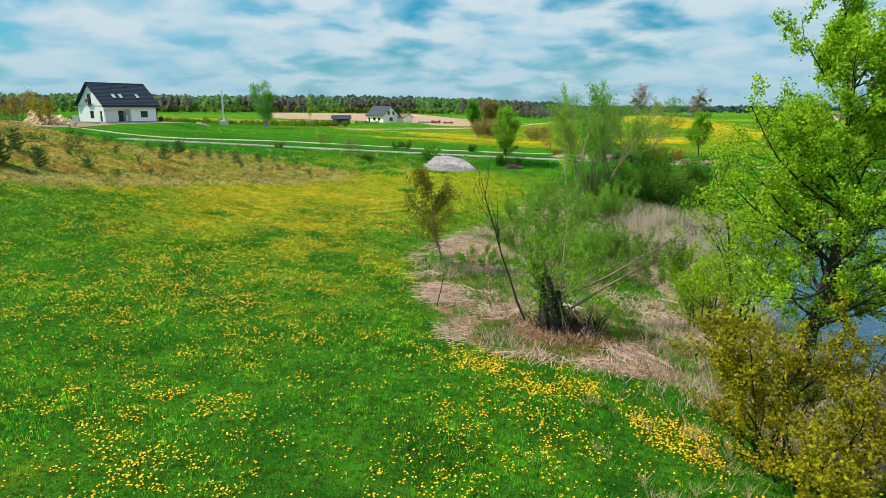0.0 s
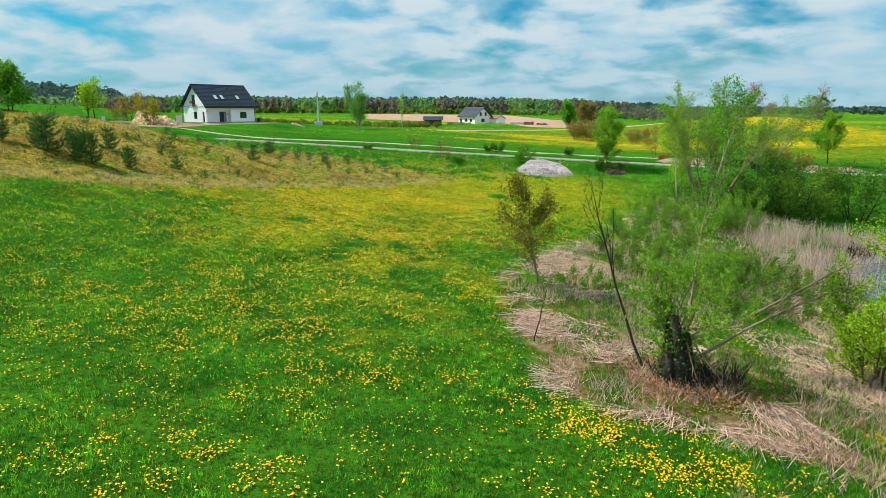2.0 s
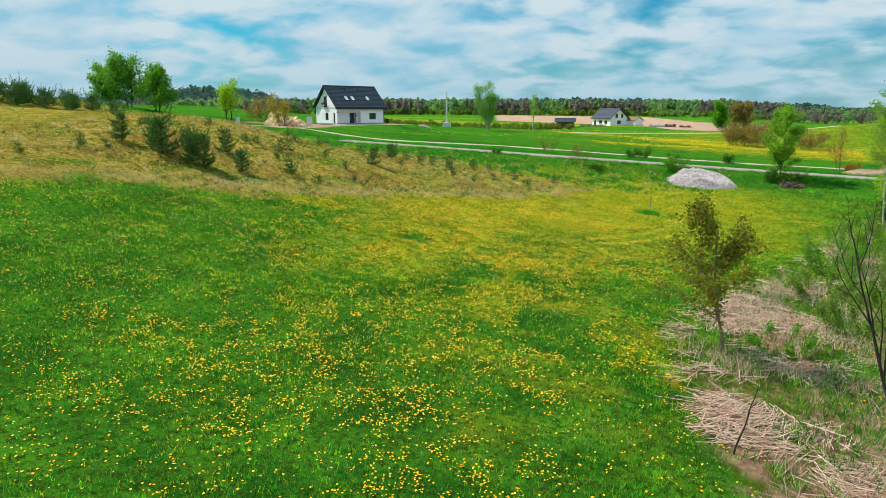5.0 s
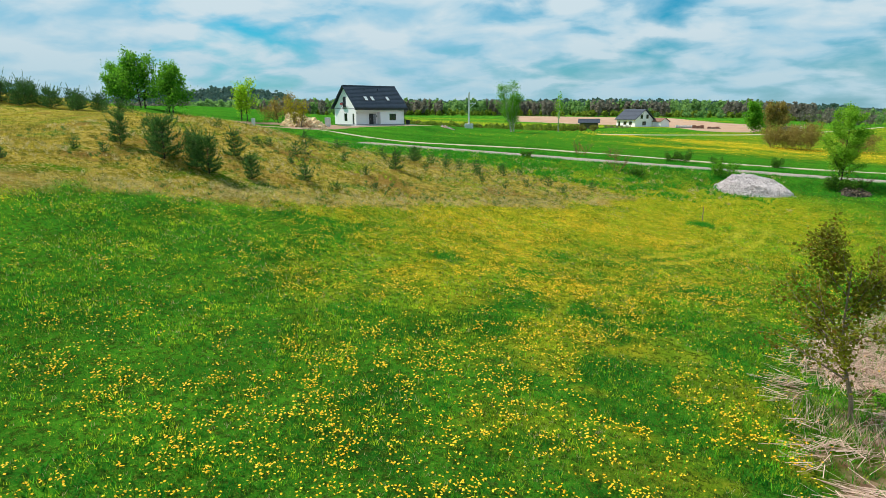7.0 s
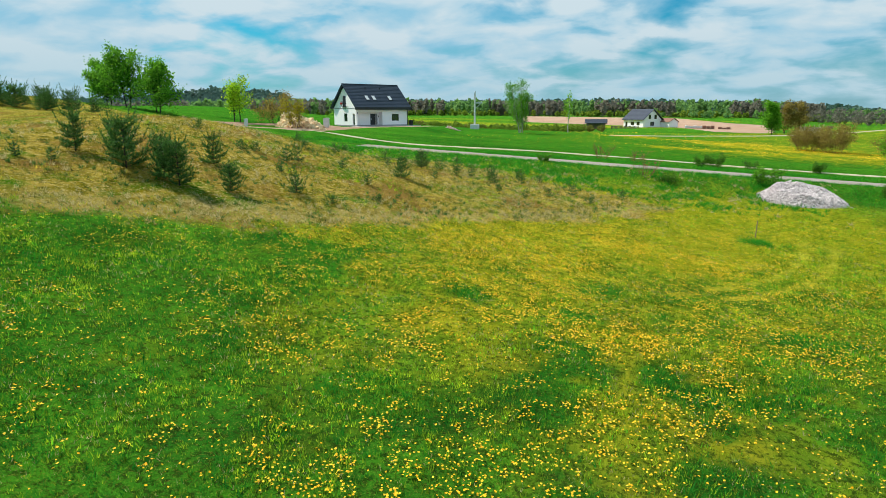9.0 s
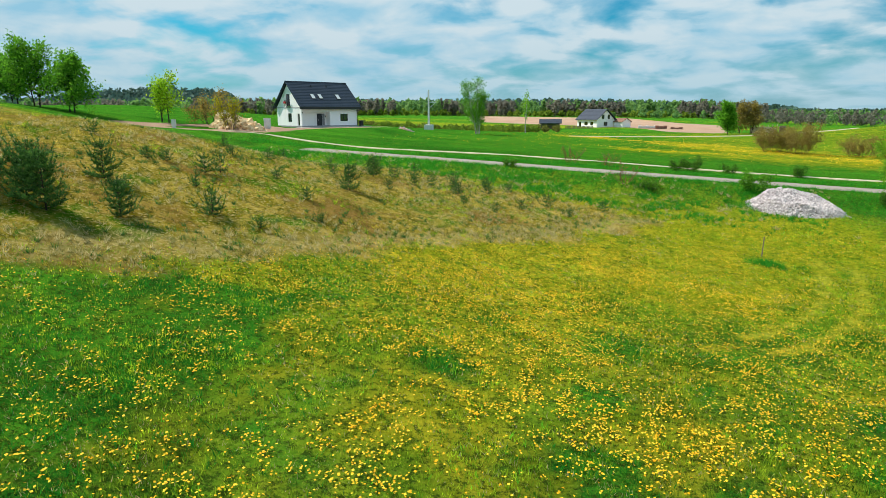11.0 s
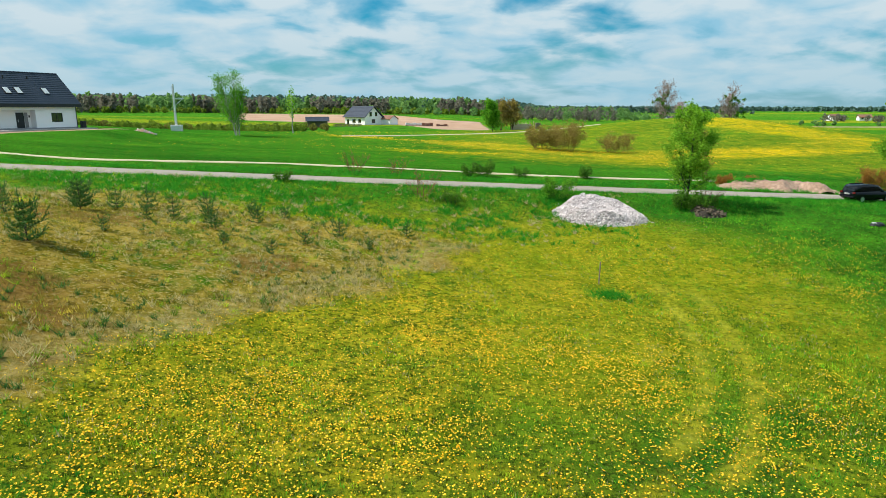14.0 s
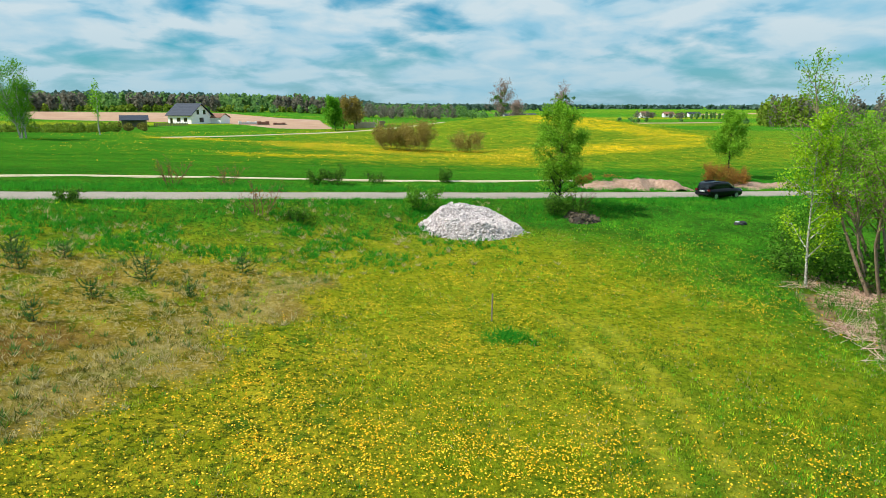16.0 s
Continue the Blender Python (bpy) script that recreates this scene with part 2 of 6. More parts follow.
cb.inputs["Base Color"].default_value = (0.10, 0.006, 0.006, 1)
RED = surface("red_paint", (0.50, 0.03, 0.03), (0.42, 0.03, 0.03), 5, 30, 0.5)
BLACK_PLASTIC = surface("black_plastic", (0.02, 0.02, 0.022), (0.035, 0.035, 0.037), 5, 30, 0.6)
STEEL, cn, cl, cb = material("galvanised_steel", 0.4, 0.8)
cb.inputs["Base Color"].default_value = (0.55, 0.56, 0.57, 1)

# pond water; its blue base colour carries part of the sky's reflection
WATER, n, l, b = material("pond_water", 0.06)
b.inputs["Base Color"].default_value = (0.012, 0.055, 0.10, 1)
b.inputs["Specular IOR Level"].default_value = 0.6
bumped(n, l, b, noise_fac(n, l, n.new("ShaderNodeTexCoord").outputs["Object"], 1.6, 3.0), 0.35, 0.05)

# ground: land cover read from the sheet's own survey, broken up by noise
GROUND, n, l, b = material("ground_cover", 0.95)
b.inputs["Specular IOR Level"].default_value = 0.0
v = n.new("ShaderNodeTexCoord").outputs["Object"]
at = n.new("ShaderNodeAttribute")
at.attribute_name = "cover"
a2 = n.new("ShaderNodeAttribute")
a2.attribute_name = "cover_more"
s1, s2 = n.new("ShaderNodeSeparateColor"), n.new("ShaderNodeSeparateColor")
l.new(at.outputs["Color"], s1.inputs[0])
l.new(a2.outputs["Color"], s2.inputs[0])


def torn(fac, scale, hard=2.5, detail=6.0):
    """A mask whose edge is frayed by noise."""
    t = n.new("ShaderNodeTexNoise")
    t.inputs["Scale"].default_value, t.inputs["Detail"].default_value = scale, detail
    l.new(v, t.inputs["Vector"])
    s = n.new("ShaderNodeMath")
    s.operation = "ADD"
    l.new(fac, s.inputs[0])
    l.new(t.outputs["Fac"], s.inputs[1])
    r = n.new("ShaderNodeMapRange")
    r.inputs[1].default_value, r.inputs[2].default_value = 1.0 - 0.5 / hard, 1.0 + 0.5 / hard
    l.new(s.outputs[0], r.inputs[0])
    return r.outputs[0]


wide = n.new("ShaderNodeMapping")
wide.inputs["Scale"].default_value = (0.22, 1.0, 1.0)
l.new(v, wide.inputs["Vector"])
wide_v = wide.outputs[0]
lush = mixed(n, l, noise_fac(n, l, v, 0.35, 5), (0.018, 0.125, 0.010), (0.080, 0.30, 0.016))
olive = mixed(n, l, noise_fac(n, l, v, 0.8, 5), (0.24, 0.27, 0.010), (0.48, 0.43, 0.022))
crop = mixed(n, l, noise_fac(n, l, wide_v, 0.16, 6, 0.36, 0.64, 0.65), (0.015, 0.135, 0.009), (0.060, 0.26, 0.014))
lush = mixed(n, l, a2.outputs["Alpha"], lush, crop)
col = mixed(n, l, torn(s2.outputs[0], 0.5, 1.6), lush, olive)
col = mixed(n, l, noise_fac(n, l, v, 0.9, 6, 0.54, 0.64, 0.7), col, mixed(n, l, 0.7, col, (0.020, 0.15, 0.014)))
# random dark flecks stand in for shade in the gaps between tufts
col = mixed(n, l, noise_fac(n, l, v, 4.2, 6, 0.49, 0.57, 0.8), col, mixed(n, l, 0.85, col, (0.030, 0.065, 0.008)))
col = mixed(n, l, noise_fac(n, l, v, 16.0, 5, 0.54, 0.66, 0.75), col, mixed(n, l, 0.5, col, (0.38, 0.36, 0.05)))
a3 = n.new("ShaderNodeAttribute")
a3.attribute_name = "cover_fresh"
sward = mixed(n, l, noise_fac(n, l, v, 2.6, 7, 0.40, 0.62, 0.75), (0.105, 0.19, 0.006), (0.35, 0.40, 0.015))
sward = mixed(n, l, noise_fac(n, l, v, 0.5, 5, 0.50, 0.64), sward, mixed(n, l, 0.6, sward, (0.42, 0.40, 0.03)))
sward = mixed(n, l, noise_fac(n, l, v, 9.0, 6, 0.52, 0.62, 0.8), sward, mixed(n, l, 0.75, sward, (0.035, 0.085, 0.006)))
col = mixed(n, l, a3.outputs["Fac"], col, sward)
a4 = n.new("ShaderNodeAttribute")
a4.attribute_name = "cover_wheel"
col = mixed(n, l, a4.outputs["Fac"], col, mixed(n, l, noise_fac(n, l, v, 5.0, 5), (0.34, 0.38, 0.020), (0.52, 0.52, 0.06)))
dry = mixed(n, l, noise_fac(n, l, v, 1.1, 6, 0.40, 0.60), (0.22, 0.18, 0.012), (0.42, 0.305, 0.056))
dry = mixed(n, l, noise_fac(n, l, v, 2.0, 7, 0.51, 0.58, 0.8), dry, (0.095, 0.10, 0.011))
dry = mixed(n, l, noise_fac(n, l, v, 0.33, 6, 0.53, 0.63, 0.65), dry, mixed(n, l, 0.8, dry, (0.035, 0.16, 0.004)))
dry = mixed(n, l, noise_fac(n, l, v, 6.0, 6, 0.53, 0.62, 0.7), dry, (0.50, 0.40, 0.15))
dry = mixed(n, l, noise_fac(n, l, v, 0.23, 4, 0.52, 0.66), dry, mixed(n, l, 0.7, dry, (0.22, 0.115, 0.035)))
brim = mixed(n, l, noise_fac(n, l, v, 4.0, 6, 0.40, 0.58, 0.75), (0.24, 0.19, 0.04), (0.58, 0.46, 0.18))
dry = mixed(n, l, torn(at.outputs["Alpha"], 0.8, 1.6), dry, brim)
col = mixed(n, l, torn(s1.outputs[0], 0.9, 1.8), col, dry)
strawc = mixed(n, l, noise_fac(n, l, v, 2.4, 6), (0.20, 0.10, 0.055), (0.50, 0.32, 0.21))
strawc = mixed(n, l, noise_fac(n, l, v, 0.45, 5, 0.46, 0.56), strawc, (0.085, 0.14, 0.012))
col = mixed(n, l, torn(s2.outputs[1], 0.55, 1.6), col, strawc)
soil = mixed(n, l, noise_fac(n, l, v, 0.12, 6), (0.37, 0.235, 0.16), (0.44, 0.30, 0.215))
col = mixed(n, l, torn(s1.outputs[2], 0.6, 3.0), col, soil)
speck = noise_fac(n, l, v, 0.75, 8, 0.49, 0.54, 0.9)
spread = n.new("ShaderNodeMath")
spread.operation = "MULTIPLY"
swath = n.new("ShaderNodeMath")
swath.operation = "MULTIPLY"
l.new(noise_fac(n, l, wide_v, 0.30, 6, 0.40, 0.50, 0.7), swath.inputs[0])
l.new(torn(s1.outputs[1], 0.075, 2.6, 8.0), spread.inputs[0])
l.new(speck, swath.inputs[1])
l.new(swath.outputs[0], spread.inputs[1])
col = mixed(n, l, spread.outputs[0], col, mixed(n, l, noise_fac(n, l, v, 0.5, 6), (0.66, 0.46, 0.004), (0.80, 0.53, 0.006)))
# dark mud tone, shared with the shade painted under the willow stool
wet_shade_tone = mixed(n, l, noise_fac(n, l, v, 1.5, 4), (0.03, 0.026, 0.016), (0.06, 0.05, 0.03))
col = mixed(n, l, torn(s2.outputs[2], 1.0, 3.0), col, wet_shade_tone)
l.new(col, b.inputs["Base Color"])
bumped(n, l, b, noise_fac(n, l, v, 8.0, 8, 0.25, 0.75, 0.75), 1.0, 0.14)


# ---- the lie of the land ----
MOUNDS = [
    (-55, 85, 12, -2.11), (-75, 25, 12, 2.60), (25, 30, 12, -0.72), (-30, 60, 12, -0.87),
    (-45, 30, 12, 3.38), (0, 75, 12, -0.82), (-15, 30, 12, -0.29), (50, 105, 12, -0.69),
    (-45, 0, 12, 4.13), (25, 90, 12, 0.31), (-45, 60, 12, 3.43), (-10, 65, 12, -0.68),
    (50, 20, 18, 2.44), (-15, 110, 18, 0.59), (-60, 25, 18, -1.56), (45, 35, 30, -3.76),
    (-80, 65, 30, 5.23), (-140, -40, 50, 12.07), (80, -40, 50, -4.71), (-140, 60, 50, 5.05),
    (140, 80, 50, -1.59), (80, 220, 50, 1.15), (-100, 240, 50, -6.68), (-140, 200, 80, 8.60),
    (-48, 62, 10, -0.29), (-60, 76, 11, 0.42), (-64, 60, 12, -0.65), (-48, 84, 9, -1.04),
    (-72, 90, 12, -1.32), (-38, 74, 9, -0.21), (-58, 92, 8, 1.50), (300, 350, 150, -2.10), (-300, 350, 150, 3.50),
]


def road_y(x):
    return 91.75 + 0.0504 * x


def road_z(x):
    x = np.clip(x, -75, 70)
    return 2.28 - 0.0505 * x + 8.4e-5 * x * x + 8.6e-7 * x ** 3


def fade(t):
    t = np.clip(t, 0.0, 1.0)
    return t * t * (3 - 2 * t)


def ground_z(x, y):
    """Height of the land: low swells, the dandelion hill, the road's bed, the pond's hollow."""
    x, y = np.asarray(x, float), np.asarray(y, float)
    u, w = (x - 66) * 0.82 - (y - 196) * 0.57, (x - 66) * 0.57 + (y - 196) * 0.82
    z = 1.0 + 4.6 * np.exp(-(u / 34) ** 2 - (w / 30) ** 2) + 2.2 * np.exp(-((x + 205) / 75) ** 2 - ((y - 205) / 70) ** 2)
    for mx, my, size, high in MOUNDS:
        z = z + high * np.exp(-((x - mx) ** 2 + (y - my) ** 2) / (2 * size * size))
    d = np.abs(y - road_y(x))
    k = fade((8 - d) / 5.5) * np.clip((x + 62) / 12, 0, 1)
    z = z * (1 - k) + road_z(x) * k
    z = z - 1.3 * fade((x - 17) / 9) * fade((75 - x) / 15) * fade((y - 16) / 12) * fade((62 - y) / 14)
    z = z + 3.2 * fade((y - 330) / 170) * fade((90 - x) / 70)
    pad = fade((16 - np.hypot(x + 65, y - 133)) / 7)
    z = z * (1 - pad) + 5.88 * pad
    far = fade((np.hypot(x, y) - 500) / 600)
    return z * (1 - far) + 1.5 * far + 24 * np.exp(-((x + 620) / 130) ** 2 - ((y - 720) / 130) ** 2) + 18 * fade((np.hypot(x, y) - 600) / 900) * fade((420 - x) / 620)


def gz(x, y):
    return float(ground_z(x, y))


def lattice(x, y, seed):
    """Smooth random values over the plan, from 0 to 1."""
    xi, yi = np.floor(x).astype(np.int64), np.floor(y).astype(np.int64)
    fx, fy = fade(x - xi), fade(y - yi)

    def at_corner(i, j):
        h = (i * 374761393 + j * 668265263 + seed * 974634533) & 0x7FFFFFFF
        h = ((h ^ (h >> 13)) * 1274126177) & 0x7FFFFFFF
        return ((h ^ (h >> 16)) & 0xFFFF) / 65535.0

    top = at_corner(xi, yi) * (1 - fx) + at_corner(xi + 1, yi) * fx
    low = at_corner(xi, yi + 1) * (1 - fx) + at_corner(xi + 1, yi + 1) * fx
    return top * (1 - fy) + low * fy


def patches(x, y, size, seed):
    return (lattice(x / size, y / size, seed) + 0.5 * lattice(2.1 * x / size, 2.1 * y / size, seed + 1) + 0.25 * lattice(4.3 * x / size, 4.3 * y / size, seed + 2)) / 1.75


def dry_edge(y):
    return np.interp(y, [0, 20, 34, 39, 45, 50, 61, 72, 78, 86], [-44, -40, -36.3, -33.9, -30.3, -26.6, -20, -12, -8, -6])


def straw_edge(y):
    return np.interp(y, [15, 19, 21.6, 22.8, 23.6, 24.6, 29.3, 36, 42, 48, 56, 62, 66, 70], [11, 10, 8.6, 6, 2.0, 0.4, -0.7, -2.0, -0.5, 2.5, 6, 9, 10.5, 13])


def blob(x, y, cx, cy, rx, ry):
    return np.exp(-((x - cx) / rx) ** 2 - ((y - cy) / ry) ** 2)


def is_dry(x, y):
    k = fade((dry_edge(y) - x + 5.0 * (patches(x, y, 3.0, 17) - 0.5)) / 3.5 + 0.5) * (1 - 0.35 * fade((-44 - x) / 10)) * fade((road_y(x) - 4 - y) / 6)
    brow = np.interp(x, [-75, -57, -33, -22, -10], [104, 98, 83, 78.5, 77.0])
    return k * fade((brow - y + 5.0 * (patches(x, y, 2.4, 19) - 0.5)) / 4.5 + 0.5)


def is_straw(x, y):
    k = fade((x - straw_edge(y)) / 1.2 + 0.5) * fade((y - 14) / 4) * fade((74 - y) / 6)
    return k * (1 - 0.85 * blob(x, y, 10, 51, 7, 12)) * (1 - 0.7 * fade((x - straw_edge(y) - 4.5) / 2.5) * fade((y - 29) / 4)) * fade((22 - x) / 5) * fade((patches(x, y, 3.2, 15) - 0.30 + 0.35 * fade((x - straw_edge(y)) / 3)) / 0.2)


def track(x, y, x0, y0, x1, y1, half):
    t = np.clip(((x - x0) * (x1 - x0) + (y - y0) * (y1 - y0)) / ((x1 - x0) ** 2 + (y1 - y0) ** 2), 0, 1)
    return fade(1.5 - np.hypot(x - x0 - t * (x1 - x0), y - y0 - t * (y1 - y0)) / half)


def yellowness(x, y):
    """How thickly dandelions stand."""
    meadow = (1 - is_dry(x, y)) * (1 - is_straw(x, y)) * fade((road_y(x) - 9 - y) / 8)
    near = 0.42 + 1.0 * blob(x, y, -13, 52, 12, 7.5) + 0.1 * blob(x, y, -21, 46, 6, 6) + 0.12 * blob(x, y, -16, 27, 10, 9) + 0.25 * blob(x, y, -11, 18.5, 6, 3) + 1.3 * flower_band(x, y)
    near = near - 0.22 * blob(x, y, -28, 40, 8, 12) + 0.35 * blob(x, y, -8, 60, 8, 6) + 0.25 * blob(x, y, 10, 70, 3, 4) - 0.22 * blob(x, y, 1, 60, 6, 30) - 0.35 * blob(x, y, 9, 68, 5, 12) - 0.12 * fade((x + 10) / 6) * fade((y - 55) / 7) - 0.2 * beside_tracks(x, y) + 0.16 * fade((y - 61) / 5) * fade((81 - y) / 4) + 0.2 * track(x, y, 8.6, 69, 7.5, 80, 0.9) + 0.6 * blob(x, y, 8.6, 68.3, 1.1, 0.9)
    past = fade((y - road_y(x) - 14) / 16) * fade((240 - y) / 30)
    beds = np.maximum(0.85 * track(x, y, -27, 166, -2, 152, 3.5), 0.8 * track(x, y, -2, 150, 22, 128, 10))
    beds = np.maximum(beds, np.maximum(0.95 * track(x, y, 20, 131, 74, 153, 8), 1.0 * track(x, y, 62, 186, 80, 160, 10)))
    beds = np.maximum(beds, np.maximum(0.8 * track(x, y, -12, 128, 24, 118, 5), 0.25 * track(x, y, 74, 150, 110, 142, 6)))
    thin = 0.32 * fade((x + 65) / 40) * fade((120 - x) / 30)
    strip = 0.8 * blob(x, y, 14, 412, 42, 15)
    return np.clip(meadow * near, 0, 1), np.clip(past * np.maximum(beds, thin) + strip, 0, 1)


def flower_band(x, y):
    """A thick strip of dandelions along the edge of the straw."""
    k = np.maximum(track(x, y, 1.4, 21.9, 6.2, 19.6, 1.1), track(x, y, 6.0, 19.2, 8.2, 16.6, 1.1))
    return k * fade((patches(x, y, 1.3, 63) - 0.42) / 0.16)


def mower_tracks(x, y):
    """Two paler wheel lines that curve through the meadow."""
    way_x = np.interp(y, [50, 54, 55.7, 58.3, 61.3, 64.3, 67.8, 72], [-10, -6.6, -5.4, -3.9, -2.7, -1.8, -1.1, -0.4])
    on = fade((y - 50) / 4) * fade((71.5 - y) / 4)
    return 0.7 * on * (np.exp(-((x - way_x) / 0.24) ** 2) + np.exp(-((x - way_x - 1.75) / 0.24) ** 2))


def beside_tracks(x, y):
    """The greener grass on both sides of the wheel lines."""
    way_x = np.interp(y, [50, 54, 55.7, 58.3, 61.3, 64.3, 67.8, 72], [-10, -6.6, -5.4, -3.9, -2.7, -1.8, -1.1, -0.4])
    return fade((y - 50) / 4) * fade((73 - y) / 4) * np.exp(-((x - way_x - 1.4) / 2.4) ** 2)


def is_soil(x, y):
    """Ploughed land, the builders' yard, wheel tracks."""
    plough = fade((y - np.interp(x, [-120, -89, -46, -20, -9, -2, 8, 20], [345, 345, 328, 316, 284, 238, 218, 224])) / 4) * fade((np.interp(x, [-150, -20, 10, 33], [470, 462, 398, 372]) - y) / 14)
    plough = plough * fade((x + 13 + 0.279 * (y - 34)) / 12) * fade((15 + 0.105 * (y - 225) - x) / 4)
    yard = np.maximum(track(x, y, -75, 93.2, -62, 96, 1.5), track(x, y, -62, 98, -68, 126, 3.0))
    yard = np.maximum(yard, track(x, y, -66, 124, -58, 140, 2.0))
    yard = np.maximum(yard, np.maximum(track(x, y, -74, 94, -71, 106, 2.2), track(x, y, -71, 106, -65, 112, 2.0)))
    far_track = np.maximum(track(x, y, 200, 345, 262, 352, 7), track(x, y, 390, 540, 520, 560, 16))
    return np.clip(plough + yard * 0.95 + far_track, 0, 1)


def graded(stops):
    """Lines of a grid that is fine where the camera passes and coarse far off."""
    out = [stops[0][0]]
    for (a, sa), (b_, sb) in zip(stops, stops[1:]):
        p = a
        while p < b_ - 1e-6:
            p += sa + (sb - sa) * (p - a) / (b_ - a)
            out.append(min(p, b_))
    return np.unique(np.round(out, 3))


def fast_mesh(name, verts, faces, mat, smooth=False):
    """A mesh from arrays; all faces have the same number of corners."""
    me = bpy.data.meshes.new(name)
    verts, faces = np.asarray(verts, np.float32), np.asarray(faces, np.int32)
    k = faces.shape[1]
    me.vertices.add(len(verts))
    me.vertices.foreach_set("co", verts.ravel())
    me.loops.add(faces.size)
    me.loops.foreach_set("vertex_index", faces.ravel())
    me.polygons.add(len(faces))
    me.polygons.foreach_set("loop_start", np.arange(0, faces.size, k, dtype=np.int32))
    me.polygons.foreach_set("loop_total", np.full(len(faces), k, np.int32))
    me.polygons.foreach_set("use_smooth", np.full(len(faces), smooth))
    me.update(calc_edges=True)
    me.materials.append(mat)
    return me


gx = graded([(-2600, 220), (-400, 24), (-130, 5), (-62, 0.9), (-40, 0.7), (22, 0.7), (60, 1.6), (150, 6), (500, 30), (2600, 220)])
gy = graded([(-600, 90), (-60, 8), (5, 0.8), (14, 0.6), (80, 0.7), (106, 0.7), (150, 2.0), (330, 4), (600, 16), (3600, 200)])
X, Y = np.meshgrid(gx, gy)
fx, fy = X.ravel(), Y.ravel()
near_field = fade((140 - np.hypot(fx + 10, fy - 50)) / 60) * (1 - fade((4 - np.abs(fy - road_y(fx))) / 2))
fz = ground_z(fx, fy) + near_field * 0.16 * (patches(fx, fy, 2.6, 5) - 0.5) + near_field * is_dry(fx, fy) * 0.22 * (patches(fx, fy, 1.1, 9) - 0.5)
idx = np.arange(len(fx)).reshape(X.shape)
quads = np.stack([idx[:-1, :-1], idx[:-1, 1:], idx[1:, 1:], idx[1:, :-1]], -1).reshape(-1, 4)
ground = new("ground", fast_mesh("ground", np.c_[fx, fy, fz], quads, GROUND, True))
tagged(ground, "rolling green meadow with dandelions, dry hillside and ploughed soil", "ground", kind="structure")
y1, y2 = yellowness(fx, fy)
oliveness = np.clip(0.08 + 0.26 * blob(fx, fy, -9, 41, 9, 7) + 0.9 * (patches(fx, fy, 7.0, 13) - 0.5) * fade((62 - fy) / 8) + 0.24 * fade((fy - 24) / 16) * fade((np.where(fy > 58, 13, 4) - fx) / 7) * fade((90 - fy) / 8) + 0.45 * blob(fx, fy, -19, 60, 12, 20) - 0.8 * fade((patches(fx, fy, 2.4, 161) - 0.60) / 0.05) * fade((80 - fy) / 10) * (1 - 0.75 * fade((fy - 44) / 8)) + 0.22 * fade((fy - 44) / 8) * fade((70 - fy) / 8) * fade((2 - fx) / 6) - 0.16 * fade((fx + 16) / 8) * fade((60 - fy) / 8) * fade((fy - 34) / 8) + 0.6 * blob(fx, fy, -1, 73, 12, 11) - 0.3 * beside_tracks(fx, fy) + 2.6 * mower_tracks(fx, fy) - 0.6 * blob(fx, fy, -3.9, 68.0, 0.7, 0.5) - 0.45 * blob(fx, fy, -22, 25, 11, 12) - 0.4 * blob(fx, fy, -29, 41, 8, 9) + 0.25 * y2 + 0.28 * fade((fy - 106) / 15) * fade((fx + 25) / 40) * fade((240 - fy) / 30) + 0.9 * fade((fy - 250) / 30) * (lattice(fx / 260, fy / 34, 19) - 0.35) - 0.5 * fade((fx - 2) / 8) * fade((110 - fy) / 20) + 0.12 * fade((fy - 40) / 20) * fade((80 - fy) / 10) + 0.25 * blob(fx, fy, 4, 70, 5, 8), 0, 1)
# wet pond side and hollow, plus the willow stool's deep shade painted dark
wet_and_shade = fade((fx - 14) / 5) * fade((-1.45 - fz) / 0.5) * fade((fy - 12) / 8 + patches(fx, fy, 5.0, 23) - 0.5) + 0.75 * blob(fx, fy, 10.3, 27.4, 1.1, 0.7) + 0.7 * blob(fx, fy, 5.9, 27.0, 1.3, 0.7)
brim_band = np.clip(blob(dry_edge(fy) - fx, fy * 0, 1.6, 0, 2.2, 1) * fade((fy - 30) / 8) * fade((80 - fy) / 6), 0, 1)
for name, chans in (("cover", (is_dry(fx, fy), np.clip(0.14 * y1 * fade((fy - 34) / 10) + 0.54 * y2, 0, 1), is_soil(fx, fy), 0.50 * brim_band)), ("cover_more", (oliveness, is_straw(fx, fy) * 0.85, wet_and_shade, fade((fy - 97.5) / 4) * fade((250 - fy) / 30) * fade((95 - fx) / 40)))):
    a = ground.data.color_attributes.new(name, "FLOAT_COLOR", "POINT")
    a.data.foreach_set("color", np.stack(chans, -1).astype(np.float32).ravel())
freshness = (0.78 - 0.26 * fade((fy - 59) / 8)) * fade((fx + 14 - 0.12 * (fy - 60)) / 5) * fade((fy - 52) / 8) * fade((85 - fy) / 6) * fade((13 - fx) / 6) * (1 - np.clip(blob(fx, fy, -3.9, 68.0, 0.8, 0.6) + 1.4 * mower_tracks(fx, fy) + 0.3 * beside_tracks(fx, fy), 0, 1)) * (0.65 + 0.35 * fade((patches(fx, fy, 5.0, 167) - 0.42) / 0.16))
a = ground.data.attributes.new("cover_fresh", "FLOAT", "POINT")
a.data.foreach_set("value", freshness.astype(np.float32))
a = ground.data.attributes.new("cover_wheel", "FLOAT", "POINT")
a.data.foreach_set("value", np.clip(0.9 * mower_tracks(fx, fy), 0, 0.6).astype(np.float32))


